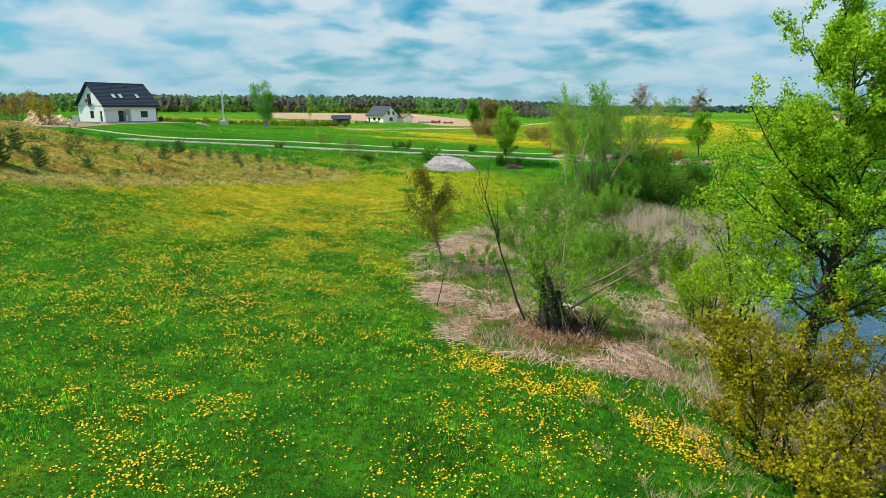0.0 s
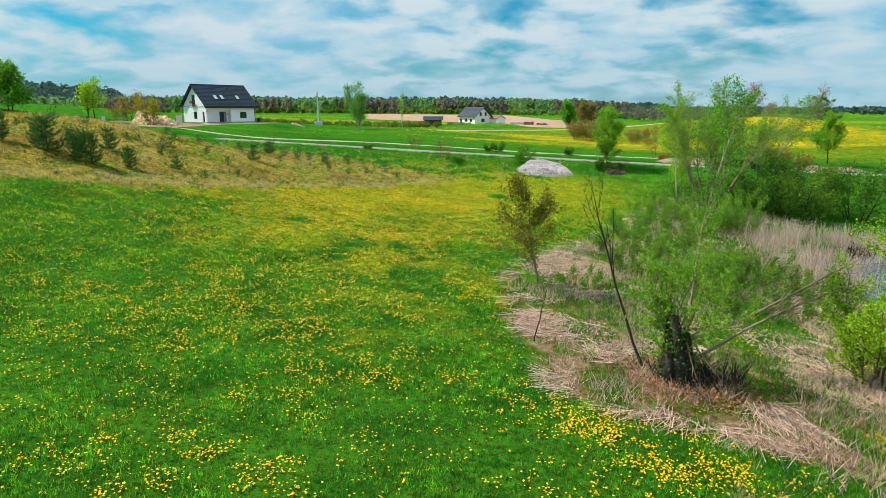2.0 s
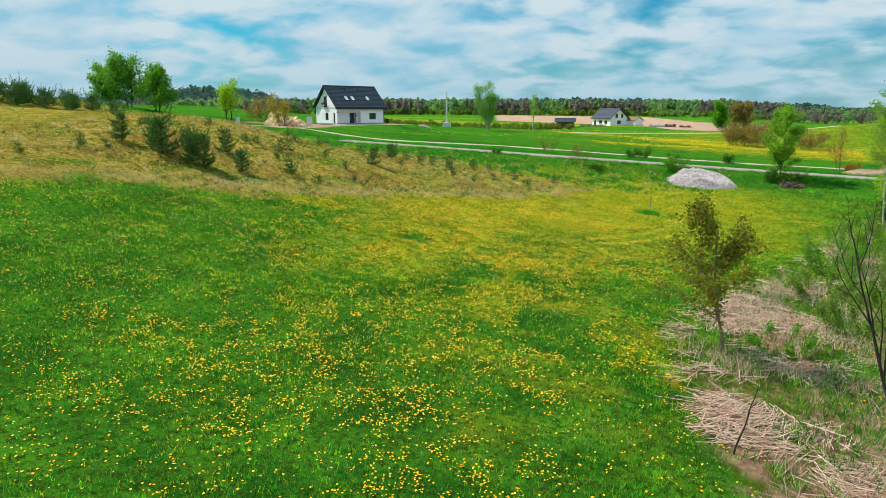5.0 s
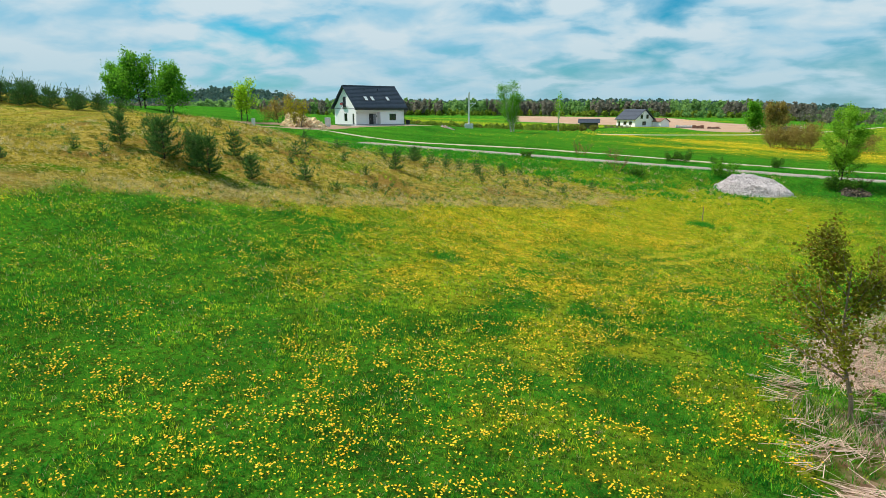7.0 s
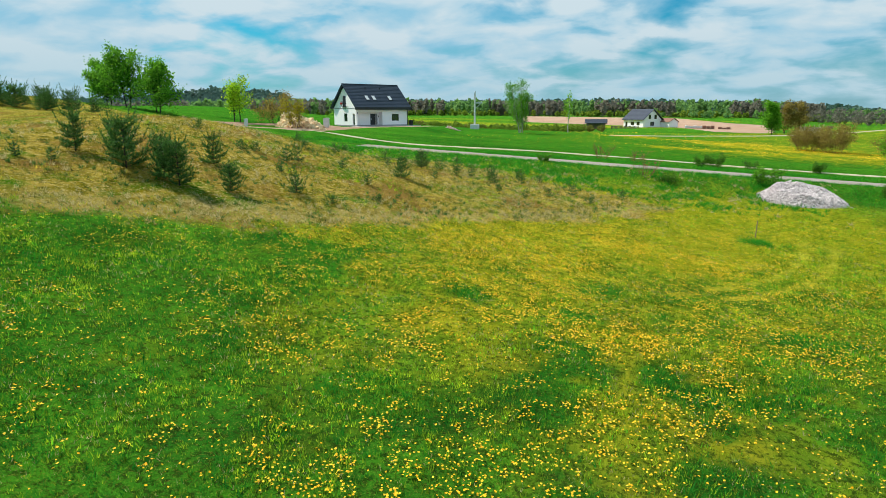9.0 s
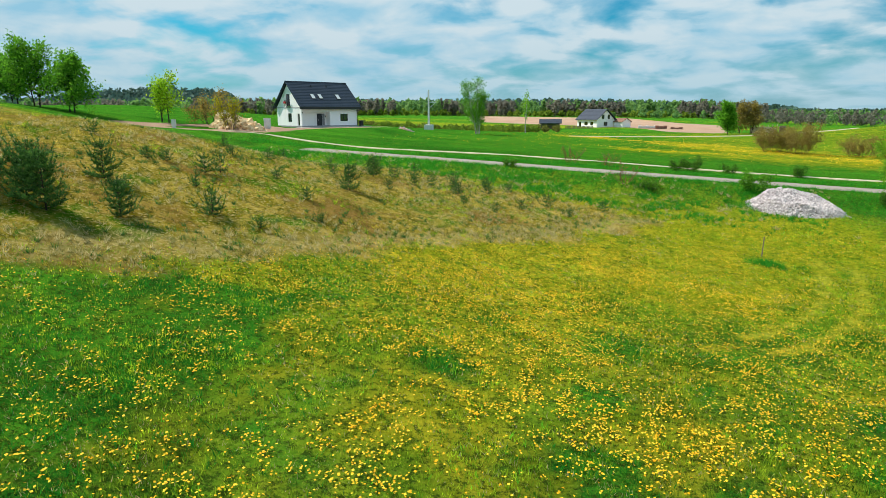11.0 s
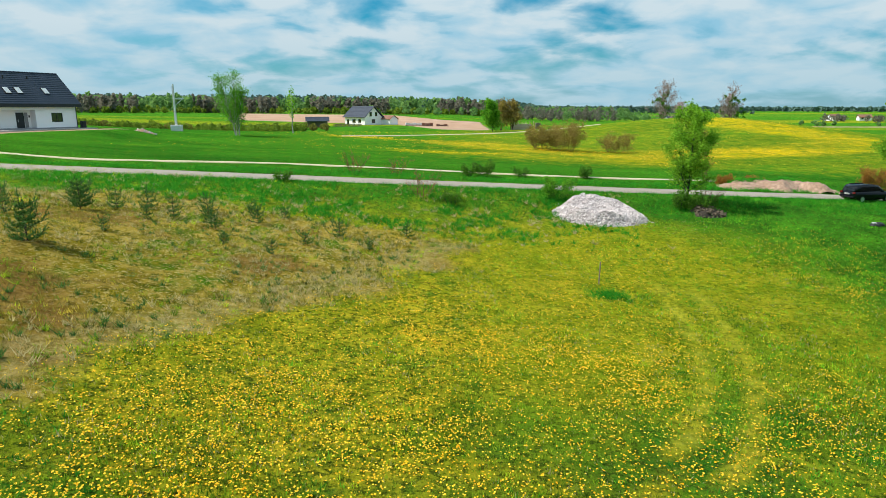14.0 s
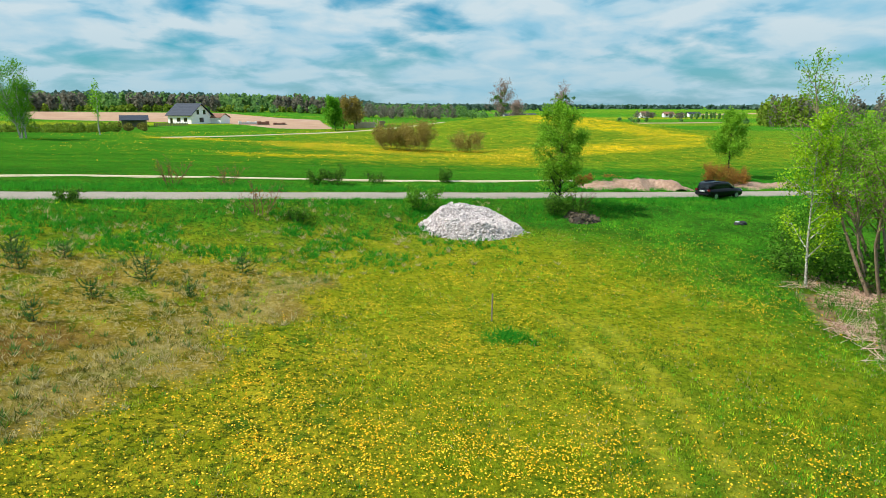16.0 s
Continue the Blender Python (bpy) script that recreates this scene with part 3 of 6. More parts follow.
def strip(name, xs, line, half, lift, mat, label, category):
    """A road laid over the land, with a slight crown and ragged edges."""
    rows = []
    offs = np.array([-1.0, -0.9, -0.45, 0.0, 0.45, 0.9, 1.0]) * half
    for i, x in enumerate(xs):
        rag = 0.25 * (lattice(np.array([x * 0.9]), np.array([3.0]), 3)[0] - 0.5)
        for j, o in enumerate(offs):
            y = line(x) + o + (rag if abs(j - 3) > 1 else 0)
            drop = -0.12 if j in (0, 6) else (0.05 - 0.05 * (o / half) ** 2)
            rows.append((x, y, gz(x, y) + lift + drop))
    k = len(offs)
    faces = [(i * k + j, (i + 1) * k + j, (i + 1) * k + j + 1, i * k + j + 1) for i in range(len(xs) - 1) for j in range(k - 1)]
    return tagged(new(name, fast_mesh(name, rows, faces, mat, True)), label, category, kind="structure")


strip("road", np.arange(-46.5, 140, 0.8), road_y, 1.7, 0.04, GRAVEL, "pale gravel country road between grass verges", "road")

strip("field_track", np.arange(-26, 41, 1.0), lambda x: np.interp(x, [-26, -14, -4, 7, 18, 41], [166, 176, 186.5, 193, 198.5, 206.5]), 1.25, 0.06, TRACK, "pale sandy track across the far field", "track")
strip("grass_track", np.arange(-62, 20, 0.8), lambda x: np.interp(x, [-62, -44, -26, 0, 20], [97.3, 99.8, 101.7, 102.0, 102.4]), 0.42, 0.03, TRACK, "narrow worn track in the grass behind the road", "track")

me = bpy.data.meshes.new("water")
bm = bmesh.new()
bmesh.ops.create_circle(bm, cap_ends=True, segments=64, radius=1.0)
for w_ in bm.verts:
    w_.co.x, w_.co.y, w_.co.z = 43 + w_.co.x * 30, 38 + w_.co.y * 25, -2.3
bm.to_mesh(me)
bm.free()
me.materials.append(WATER)
tagged(new("water", me), "still blue pond water behind reeds and trees", "pond", kind="structure")


# ---- builders ----
def part(name, bm, mat, parent=None, label=""):
    """Links a bmesh (or a ready mesh) as one object under its thing."""
    if isinstance(bm, bmesh.types.BMesh):
        me = bpy.data.meshes.new(name)
        bm.to_mesh(me)
        bm.free()
    else:
        me = bm
    if mat and not me.materials:
        me.materials.append(mat)
    ob = new(name, me)
    if parent:
        ob.parent = parent
    if label:
        tagged(ob, label)
    return ob


def thing(name, at, label, category, group="", turn=0.0):
    ob = new(name)
    ob.matrix_world = pose(*at, 0, 0, turn)
    ob.empty_display_size = 0.2
    return tagged(ob, label, category, group)


def box(x0, y0, z0, x1, y1, z1, bevel=0.0, bm=None):
    bm = bm or bmesh.new()
    made = bmesh.ops.create_cube(bm, size=1.0)["verts"]
    for w_ in made:
        w_.co = Vector((x0 + (w_.co.x + 0.5) * (x1 - x0), y0 + (w_.co.y + 0.5) * (y1 - y0), z0 + (w_.co.z + 0.5) * (z1 - z0)))
    if bevel:
        edges = list({e for w_ in made for e in w_.link_edges})
        bmesh.ops.bevel(bm, geom=edges, offset=bevel, segments=2, affect="EDGES", profile=0.5)
    return bm


def rod(a, b_, r0, r1=None, sides=8, bm=None):
    bm = bm or bmesh.new()
    a, b_ = Vector(a), Vector(b_)
    m = Matrix.Translation((a + b_) / 2) @ (b_ - a).to_track_quat("Z", "Y").to_matrix().to_4x4()
    bmesh.ops.create_cone(bm, cap_ends=True, segments=sides, radius1=r0, radius2=r1 if r1 is not None else r0, depth=(b_ - a).length, matrix=m)
    return bm


def tubes(paths, sides=5):
    """Tapered limbs: each path is a list of (point, radius). Returns vertices and faces."""
    V, F = [], []
    for path in paths:
        ps = np.array([p for p, r in path])
        rs = np.array([r for p, r in path])
        d = np.gradient(ps, axis=0)
        d /= np.linalg.norm(d, axis=1, keepdims=True) + 1e-9
        ref = np.array([0.31, 0.87, 0.38])
        u = np.cross(d, ref)
        u /= np.linalg.norm(u, axis=1, keepdims=True) + 1e-9
        w = np.cross(d, u)
        ang = np.linspace(0, 2 * np.pi, sides, endpoint=False)
        ring = ps[:, None] + rs[:, None, None] * (np.cos(ang)[None, :, None] * u[:, None] + np.sin(ang)[None, :, None] * w[:, None])
        base = sum(len(q) for q in V)
        V.append(ring.reshape(-1, 3))
        n_ = len(path)
        i, j = np.meshgrid(np.arange(n_ - 1), np.arange(sides), indexing="ij")
        k = (j + 1) % sides
        F.append((base + np.stack([i * sides + j, i * sides + k, (i + 1) * sides + k, (i + 1) * sides + j], -1)).reshape(-1, 4))
    return np.vstack(V), np.vstack(F)


def leaves(rng, centres, size, flat=0.0, long=1.5):
    """A four-cornered, slightly folded leaf at every centre, turned at random."""
    n_ = len(centres)
    a = rng.normal(size=(n_, 3))
    a[:, 2] *= 1 - flat
    a /= np.linalg.norm(a, axis=1, keepdims=True)
    b_ = np.cross(a, rng.normal(size=(n_, 3)))
    b_ /= np.linalg.norm(b_, axis=1, keepdims=True)
    nn = np.cross(a, b_)
    s = (size * rng.uniform(0.6, 1.35, n_))[:, None]
    V = np.stack([centres - a * s * long / 2, centres + b_ * s * 0.5 - nn * s * 0.12, centres + a * s * long / 2, centres - b_ * s * 0.5 - nn * s * 0.12], 1).reshape(-1, 3)
    return V, np.arange(4 * n_).reshape(-1, 4)


def grow(rng, start, way, length, radius, level, top, spec, paths, tips):
    """One limb and, from it, its side limbs; collects the places where leaves sit."""
    steps = 6 if level == 0 else (5 if level == 1 else 3)
    p, d, path = np.array(start, float), np.array(way, float), []
    d /= np.linalg.norm(d)
    for i in range(steps + 1):
        f = i / steps
        path.append((p.copy(), radius * (1 - 0.85 * f) + 0.004))
        d = d + rng.normal(size=3) * spec["bend"] + np.array([0, 0, spec["rise"][min(level, 2)]])
        d /= np.linalg.norm(d)
        p = p + d * length / steps
    paths.append(path)
    if level < top:
        count = spec["forks"][level]
        for c_ in range(count):
            f = spec["bare"][level] + (1 - spec["bare"][level]) * (c_ + rng.uniform(0.1, 0.9)) / count
            k = min(int(f * steps), steps - 1)
            q = path[k][0] + (path[k + 1][0] - path[k][0]) * (f * steps - k)
            along = path[k + 1][0] - path[k][0]
            along /= np.linalg.norm(along)
            side = np.cross(along, rng.normal(size=3))
            side /= np.linalg.norm(side)
            spread_ = radians(spec["angle"][level] * rng.uniform(0.75, 1.25))
            shape = spec["shape"](f) if level == 0 else 1 - 0.5 * f
            grow(rng, q, along * math.cos(spread_) + side * math.sin(spread_), length * spec["ratio"][level] * shape * rng.uniform(0.75, 1.2), max(0.006, radius * (1 - 0.8 * f) * 0.55), level + 1, top, spec, paths, tips)
    if level >= max(1, top - 1):
        for (q0, r0), (q1, r1) in zip(path[:-1], path[1:]):
            tips.append((q0, q1))


BASIC = dict(bend=0.08, rise=(0.03, 0.06, 0.03), forks=(14, 6, 4), bare=(0.18, 0.2, 0.1), angle=(55, 45, 40), ratio=(0.42, 0.45, 0.5), shape=lambda f: 1.25 - 0.85 * f)


def tree(name, at, height, stems, n_leaves, leaf, mat, bark, label, category="tree", seed=1, top=2, jitter=0.22, spec=None, radius=None, lean=0.05, group="", sides=5, spread=0.0, long=1.5, toward=None):
    """A woody plant of one or several stems, its limbs and a crown of single leaves."""
    rng = np.random.default_rng(seed)
    sp = dict(BASIC, **(spec or {}))
    paths, tips, starts = [], [], []
    for s in range(stems):
        starts.append(len(paths))
        a = 2 * math.pi * (s + rng.uniform(0, 0.7)) / max(stems, 1)
        a = toward if toward is not None else a
        tilt = lean * rng.uniform(0.4, 1.3) if stems > 1 else lean
        foot = np.array([math.cos(a) * spread, math.sin(a) * spread, -0.15]) * (1 if stems > 1 else 0) + np.array([0, 0, -0.12 if stems == 1 else 0])
        h = height * (rng.uniform(0.7, 1.0) if stems > 1 and s else 1.0)
        grow(rng, foot, (math.cos(a) * tilt, math.sin(a) * tilt, 1), h, radius or h * 0.014, 0, top, sp, paths, tips)
    base = thing(name, (at[0], at[1], gz(at[0], at[1]) if len(at) < 3 else at[2]), label, category, group)
    for s0, s1_ in zip(starts, starts[1:] + [len(paths)]):
        own = paths[s0:s1_]
        thick_ = [p for p in own if p[0][1] > 0.022] or own[:1]
        V1, F1 = tubes(thick_, sides)
        thin = [p[::2] if len(p) > 4 else p for p in own if p[0][1] <= 0.022]
        if thin:
            V2, F2 = tubes(thin, 3)
            V1, F1 = np.vstack([V1, V2]), np.vstack([F1, F2 + len(V1)])
        name_ = "trunk" if stems == 1 else "stem"
        part(name_, fast_mesh(name_, V1, F1, bark, True), None, base)
    if n_leaves:
        q0, q1 = np.array([t[0] for t in tips]), np.array([t[1] for t in tips])
        pick = rng.integers(0, len(q0), n_leaves)
        c_ = q0[pick] + (q1 - q0)[pick] * rng.uniform(0, 1, (n_leaves, 1)) + rng.normal(size=(n_leaves, 3)) * jitter
        c_[:, 2] = np.maximum(c_[:, 2], 0.05)
        part("crown", fast_mesh("crown", *leaves(rng, c_, leaf, long=long), mat), None, base)
    return base


def pine(name, at, height, label, seed, group, wide=1.0):
    """A young pine: straight leader, whorls of upswept branches, side shoots brushed with needles."""
    rng = np.random.default_rng(seed)
    paths, C, D = [[(np.array([0, 0, -0.1]), 0.022 * height ** 0.7), (np.array([0, 0, height]), 0.006)]], [], []
    big = height > 1.4
    whorls = int(4 + 1.5 * height) if big else 4
    heavy = rng.uniform(0, 2 * math.pi)
    thickness = 46 if big else 56

    def shoot(s, e, r, bare=0.2):
        """A twig and the brush of needles round it."""
        paths.append([(s, r), (e, 0.004)])
        k = max(5, int(thickness * np.linalg.norm(e - s)))
        t = rng.uniform(bare, 1.0, k)[:, None]
        C.append(s + (e - s) * t)
        D.append(np.tile((e - s) / np.linalg.norm(e - s), (k, 1)))

    shoot(np.array([0, 0, height * 0.70]), np.array([0.02, 0.02, height]), 0.012, 0.1)
    for k in range(whorls):
        f = 0.04 + 0.84 * (k + rng.uniform(-0.12, 0.12)) / whorls
        ln = wide * height * 0.56 * (1 - 0.93 * f) ** 0.55 + 0.06
        turn_ = rng.uniform(0, 2 * math.pi)
        count = 7 if big else 5
        for j in range(count):
            a = turn_ + 2 * math.pi * (j + rng.uniform(-0.25, 0.25)) / count
            if rng.uniform() < 0.18:
                continue
            ln_ = ln * rng.uniform(0.45, 1.25) * (1 + 0.30 * math.cos(a - heavy))
            out = np.array([math.cos(a), math.sin(a), 0.0])
            s0 = np.array([0, 0, f * height])
            mid_ = s0 + (out + np.array([0, 0, 0.28 + 0.5 * f])) * ln_ * 0.55
            tip = mid_ + (out * 0.55 + np.array([0, 0, rng.uniform(0.6, 1.2) + 0.5 * f])) * ln_ * 0.48
            shoot(s0, mid_, 0.012, 0.3)
            shoot(mid_, tip, 0.009, 0.0)
            for q in range(6 if big else 2):
                g = 0.3 + 0.7 * (q + rng.uniform(0, 0.8)) / 6
                side = np.array([-out[1], out[0], 0.0]) * (1 if q % 2 else -1)
                s2_ = s0 + (mid_ - s0) * g
                d_ = out * 0.55 + side * rng.uniform(0.5, 0.9) + np.array([0, 0, rng.uniform(0.25, 0.8)])
                shoot(s2_, s2_ + d_ * ln_ * rng.uniform(0.22, 0.38), 0.007, 0.0)
    C, D = np.vstack(C), np.vstack(D)
    C[:, 2] = np.maximum(C[:, 2], 0.04)
    D = D * 0.75 + rng.normal(size=D.shape) * 0.48 + np.array([0, 0, 0.12])
    D /= np.linalg.norm(D, axis=1, keepdims=True)
    B = np.cross(D, rng.normal(size=D.shape))
    B /= np.linalg.norm(B, axis=1, keepdims=True)
    ln = (0.085 + 0.022 * height) * rng.uniform(0.7, 1.3, len(C))[:, None]
    V = np.stack([C - B * ln * 0.13, C + B * ln * 0.13, C + D * ln], 1).reshape(-1, 3)
    base = thing(name, (at[0], at[1], gz(*at)), label, "tree", group)
    part("trunk", fast_mesh("trunk", *tubes(paths, 3), BARK_DARK, True), None, base)
    part("crown", fast_mesh("crown", V, np.arange(len(V)).reshape(-1, 3), NEEDLE), None, base)
    return base


def scatter(rng, count, x0, x1, y0, y1, chance):
    """Random places in a stretch of the plan, kept by chance(x, y)."""
    x, y = rng.uniform(x0, x1, count), rng.uniform(y0, y1, count)
    keep = rng.uniform(0, 1, count) < chance(x, y)
    return x[keep], y[keep]


def blades(rng, x, y, height, width, lean, each=4, lift=None):
    """Tufts of pointed blades standing on the land."""
    x, y = np.repeat(x, each) + rng.normal(size=len(x) * each) * 0.05, np.repeat(y, each) + rng.normal(size=len(y) * each) * 0.05
    n_ = len(x)
    z = ground_z(x, y) - 0.02 + (lift(x, y) if lift else 0)
    a, w = rng.uniform(0, 2 * np.pi, n_), width * rng.uniform(0.6, 1.4, n_)
    h, t = height * rng.uniform(0.5, 1.4, n_), rng.uniform(0, 2 * np.pi, n_)
    k = lean * rng.uniform(0.3, 1.5, n_) * h
    c_ = np.c_[x, y, z]
    s = np.c_[np.cos(a) * w, np.sin(a) * w, np.zeros(n_)]
    tip = c_ + np.c_[np.cos(t) * k, np.sin(t) * k, h]
    return np.stack([c_ - s, c_ + s, tip], 1).reshape(-1, 3), np.arange(3 * n_).reshape(-1, 3)


def stuff(name, V, F, mat, label, category):
    return tagged(new(name, fast_mesh(name, V, F, mat)), label, category, kind="stuff")


# ---- the white house on the rise ----
def gable_roof(L, W, h, H, over, thick, rows):
    """Two slopes laid in courses, each course a low step over the next."""
    bm = bmesh.new()
    rise = (H - h) / (W / 2 + over)
    for side in (-1, 1):
        for r in range(rows):
            f0, f1 = r / rows, (r + 1) / rows
            ys = [W / 2 + side * (W / 2 + over) * (1 - f) for f in (f0, f1)]
            zs = [h + (H - h) * f for f in (f0, f1)]
            lip = thick + 0.06
            quad = [(-over, ys[0], zs[0] + lip), (L + over, ys[0], zs[0] + lip), (L + over, ys[1], zs[1] + thick), (-over, ys[1], zs[1] + thick)]
            low = [(x, y, z - lip) for x, y, z in quad[:2]] + [(x, y, z - thick) for x, y, z in quad[2:]]
            vs = [bm.verts.new(p) for p in quad + low]
            for f in ((0, 1, 2, 3), (7, 6, 5, 4), (0, 4, 5, 1), (1, 5, 6, 2), (2, 6, 7, 3), (3, 7, 4, 0)):
                bm.faces.new([vs[i] for i in f])
    bmesh.ops.recalc_face_normals(bm, faces=bm.faces)
    return bm


def window_set(parent, name, place, w, h, deep=0.10, bars=1, frame_mat=None):
    """A framed window at a pose: x along the wall, y into it, z up."""
    fm = frame_mat or TRIM_DARK
    win = part(name, box(-w / 2, -0.02, 0, w / 2, deep, 0.07), fm, parent)
    win.matrix_local = place
    bm = box(-w / 2, -0.02, h - 0.07, w / 2, deep, h)
    box(-w / 2, -0.02, 0.07, -w / 2 + 0.07, deep, h - 0.07, bm=bm)
    box(w / 2 - 0.07, -0.02, 0.07, w / 2, deep, h - 0.07, bm=bm)
    for k in range(bars):
        c_ = -w / 2 + w * (k + 1) / (bars + 1)
        box(c_ - 0.04, -0.02, 0.07, c_ + 0.04, deep, h - 0.07, bm=bm)
    part("window_frame", bm, fm, win)
    part("pane", box(-w / 2 + 0.07, 0.03, 0.07, w / 2 - 0.07, 0.05, h - 0.07), GLASS, win)
    return win


def cut_openings(wall, boxes):
    """Takes openings right through a wall."""
    bm = bmesh.new()
    for b_ in boxes:
        box(*b_, bm=bm)
    me = bpy.data.meshes.new("cutter")
    bm.to_mesh(me)
    bm.free()
    cutter = new("cutter", me)
    cutter.parent = wall.parent
    mod = wall.modifiers.new("openings", "BOOLEAN")
    mod.object, mod.operation, mod.solver = cutter, "DIFFERENCE", "EXACT"
    bpy.context.view_layer.update()
    done = bpy.data.meshes.new_from_object(wall.evaluated_get(bpy.context.evaluated_depsgraph_get()))
    wall.modifiers.clear()
    wall.data = done
    bpy.data.objects.remove(cutter)


def walls(parent, L, W, h, H, mat, front=(), right=(), left=(), porch=None):
    """The shell of a gabled house, wall by wall, with openings (place along the wall, sill, width, height).
    porch = (x0, x1, depth, height): a covered entrance let into the front."""
    t = 0.3

    def face(bm, holes=()):
        bmesh.ops.recalc_face_normals(bm, faces=bm.faces)
        ob = part("wall", bm, mat, parent)
        if holes:
            cut_openings(ob, holes)
        return ob

    face(box(t, W - t, 0, L - t, W, h))
    for x, holes in ((0.0, left), (L - t, right)):
        bm = bmesh.new()
        vs = [bm.verts.new(p) for p in ((x, 0.0, 0), (x, W, 0), (x, W, h), (x, W / 2, H - 0.12), (x, 0.0, h))]
        ws = [bm.verts.new((w_.co.x + t, w_.co.y, w_.co.z)) for w_ in vs]
        bm.faces.new(vs)
        bm.faces.new(ws[::-1])
        for i in range(5):
            bm.faces.new((vs[i], ws[i], ws[(i + 1) % 5], vs[(i + 1) % 5]))
        face(bm, [(x - 0.2, p - w / 2, z, x + 0.5, p + w / 2, z + k) for p, z, w, k in holes])
    x1 = porch[1] if porch else t
    face(box(x1, 0, 0, L - t, t, h), [(p - w / 2, -0.2, z, p + w / 2, 0.5, z + k) for p, z, w, k in front])
    if porch:
        x0, x1, dp, ph = porch
        face(box(t, 0, ph, x1, t, h))
        face(box(t, dp, 0, x1, dp + t, ph))
        face(box(x1, t, 0, x1 + t, dp + t, ph))
        face(box(t, t, ph, x1, dp + t, ph + 0.1))


HX, HY, HZ, HTURN = -69.85, 128.9, 5.95, 61.85
house = thing("house", (HX, HY, HZ), "new white rendered house with graphite tiled gable roof", "house", turn=HTURN)
HL, HW, HE, HR = 12.4, 8.5, 3.55, 8.0
walls(house, HL, HW, HE, HR, RENDER, front=((9.3, 1.0, 1.74, 1.35),), left=((4.4, 3.75, 1.24, 2.15), (4.0, 0.9, 1.24, 1.55), (1.0, 0.22, 0.74, 2.2)), porch=(0.35, 6.1, 1.2, 2.75))
roof = part("roof", gable_roof(HL, HW, HE - 0.14, HR - 0.02, 0.53, 0.13, 1), TILE_DARK, house, "graphite tiled roof")
COURSES = 16
run, lift_ = (HW / 2 + 0.55) / COURSES, (HR - HE + 0.12) / COURSES
for side in (0, 1):
    bm = bmesh.new()
    vs = [bm.verts.new((x, y * run, y * lift_ + up_)) for up_ in (0.0, 0.075) for x in (-0.56, HL + 0.56) for y in (0.0, 1.06)]
    for v_ in vs[5], vs[7]:
        v_.co.z -= 0.055
    for f in ((0, 1, 3, 2), (4, 6, 7, 5), (0, 2, 6, 4), (1, 5, 7, 3), (0, 4, 5, 1), (2, 3, 7, 6)):
        bm.faces.new([vs[i] for i in f])
    bmesh.ops.recalc_face_normals(bm, faces=bm.faces)
    first = part("tile_course", bm, TILE_DARK, roof)
    for k in range(COURSES):
        c_ = first if k == 0 else new("tile_course", first.data)
        c_.parent = roof
        yy, zz = -0.55 + k * run, HE - 0.12 + 0.17 + k * lift_
        c_.matrix_local = pose(0, yy, zz) if side == 0 else pose(HL, HW - yy, zz, 0, 0, 180)
part("ridge_cap", rod((-0.55, HW / 2, HR + 0.16), (HL + 0.55, HW / 2, HR + 0.16), 0.13), TILE_DARK, roof)
part("fascia", box(-0.58, -0.6, HE - 0.38, HL + 0.58, -0.5, HE + 0.1), TRIM_DARK, roof, "dark eaves board and gutter")
part("plinth", box(-0.03, -0.03, -0.8, HL + 0.03, HW + 0.03, 0.22), RENDER_GREY, house, "grey base course")
slope = math.degrees(math.atan2(HR - HE, HW / 2 + 0.55))
for k, x in enumerate((3.4, 5.0, 8.9)):
    yy = 0.95
    zz = HE + (HR - HE) * (yy + 0.55) / (HW / 2 + 0.55) + 0.1
    sk = part("skylight", box(-0.42, -0.06, -0.05, 0.42, 1.25, 0.12), TRIM_DARK, roof)
    sk.matrix_local = pose(x, yy, zz, slope)
    # the pane is one white sheet with no glass over it
    part("pane", box(-0.35, 0.02, 0.121, 0.35, 1.16, 0.135), WHITE_BOX, sk, "plain white skylight pane")
for x in (4.3, 7.7):
    part("roof_vent", rod((x, HW / 2 - 1.0, HR - 1.3), (x, HW / 2 - 1.0, HR - 0.35), 0.10), TRIM_DARK, roof)
door = part("door", box(4.0, 1.12, 0.22, 5.1, 1.2, 2.4), TRIM_DARK, house, "dark front door in the porch")
part("handle", rod((4.18, 1.05, 1.1), (4.18, 1.05, 1.5), 0.025), STEEL, door)
part("side_light", box(5.2, 1.13, 0.25, 5.65, 1.2, 2.4), RENDER_GREY, house)
part("lamp", box(5.8, 1.08, 1.7, 5.95, 1.2, 2.0, 0.02), BLACK_PLASTIC, house)
part("porch_lamp", box(0.10, -0.1, 2.45, 0.3, 0.0, 2.65, 0.02), BLACK_PLASTIC, house)
window_set(house, "window", pose(9.3, 0.10, 1.0), 1.74, 1.35)
# gable towards the valley track
window_set(house, "balcony_door", pose(0.10, 4.4, 3.75, 0, 0, -90), 1.24, 2.15)
window_set(house, "window", pose(0.10, 4.0, 0.9, 0, 0, -90), 1.24, 1.55)
window_set(house, "side_door", pose(0.10, 1.0, 0.22, 0, 0, -90), 0.74, 2.2, bars=0, frame_mat=WHITE_BOX)
rail = part("balcony_rail", box(-0.32, 3.6, 3.7, 0.0, 5.2, 3.78), TRIM_DARK, house)
for k in range(9):
    part("baluster", rod((-0.3, 3.65 + 0.19 * k, 3.78), (-0.3, 3.65 + 0.19 * k, 4.75), 0.02, sides=5), TRIM_DARK, rail)
part("top_rail", box(-0.33, 3.6, 4.72, -0.27, 5.2, 4.78), TRIM_DARK, rail)
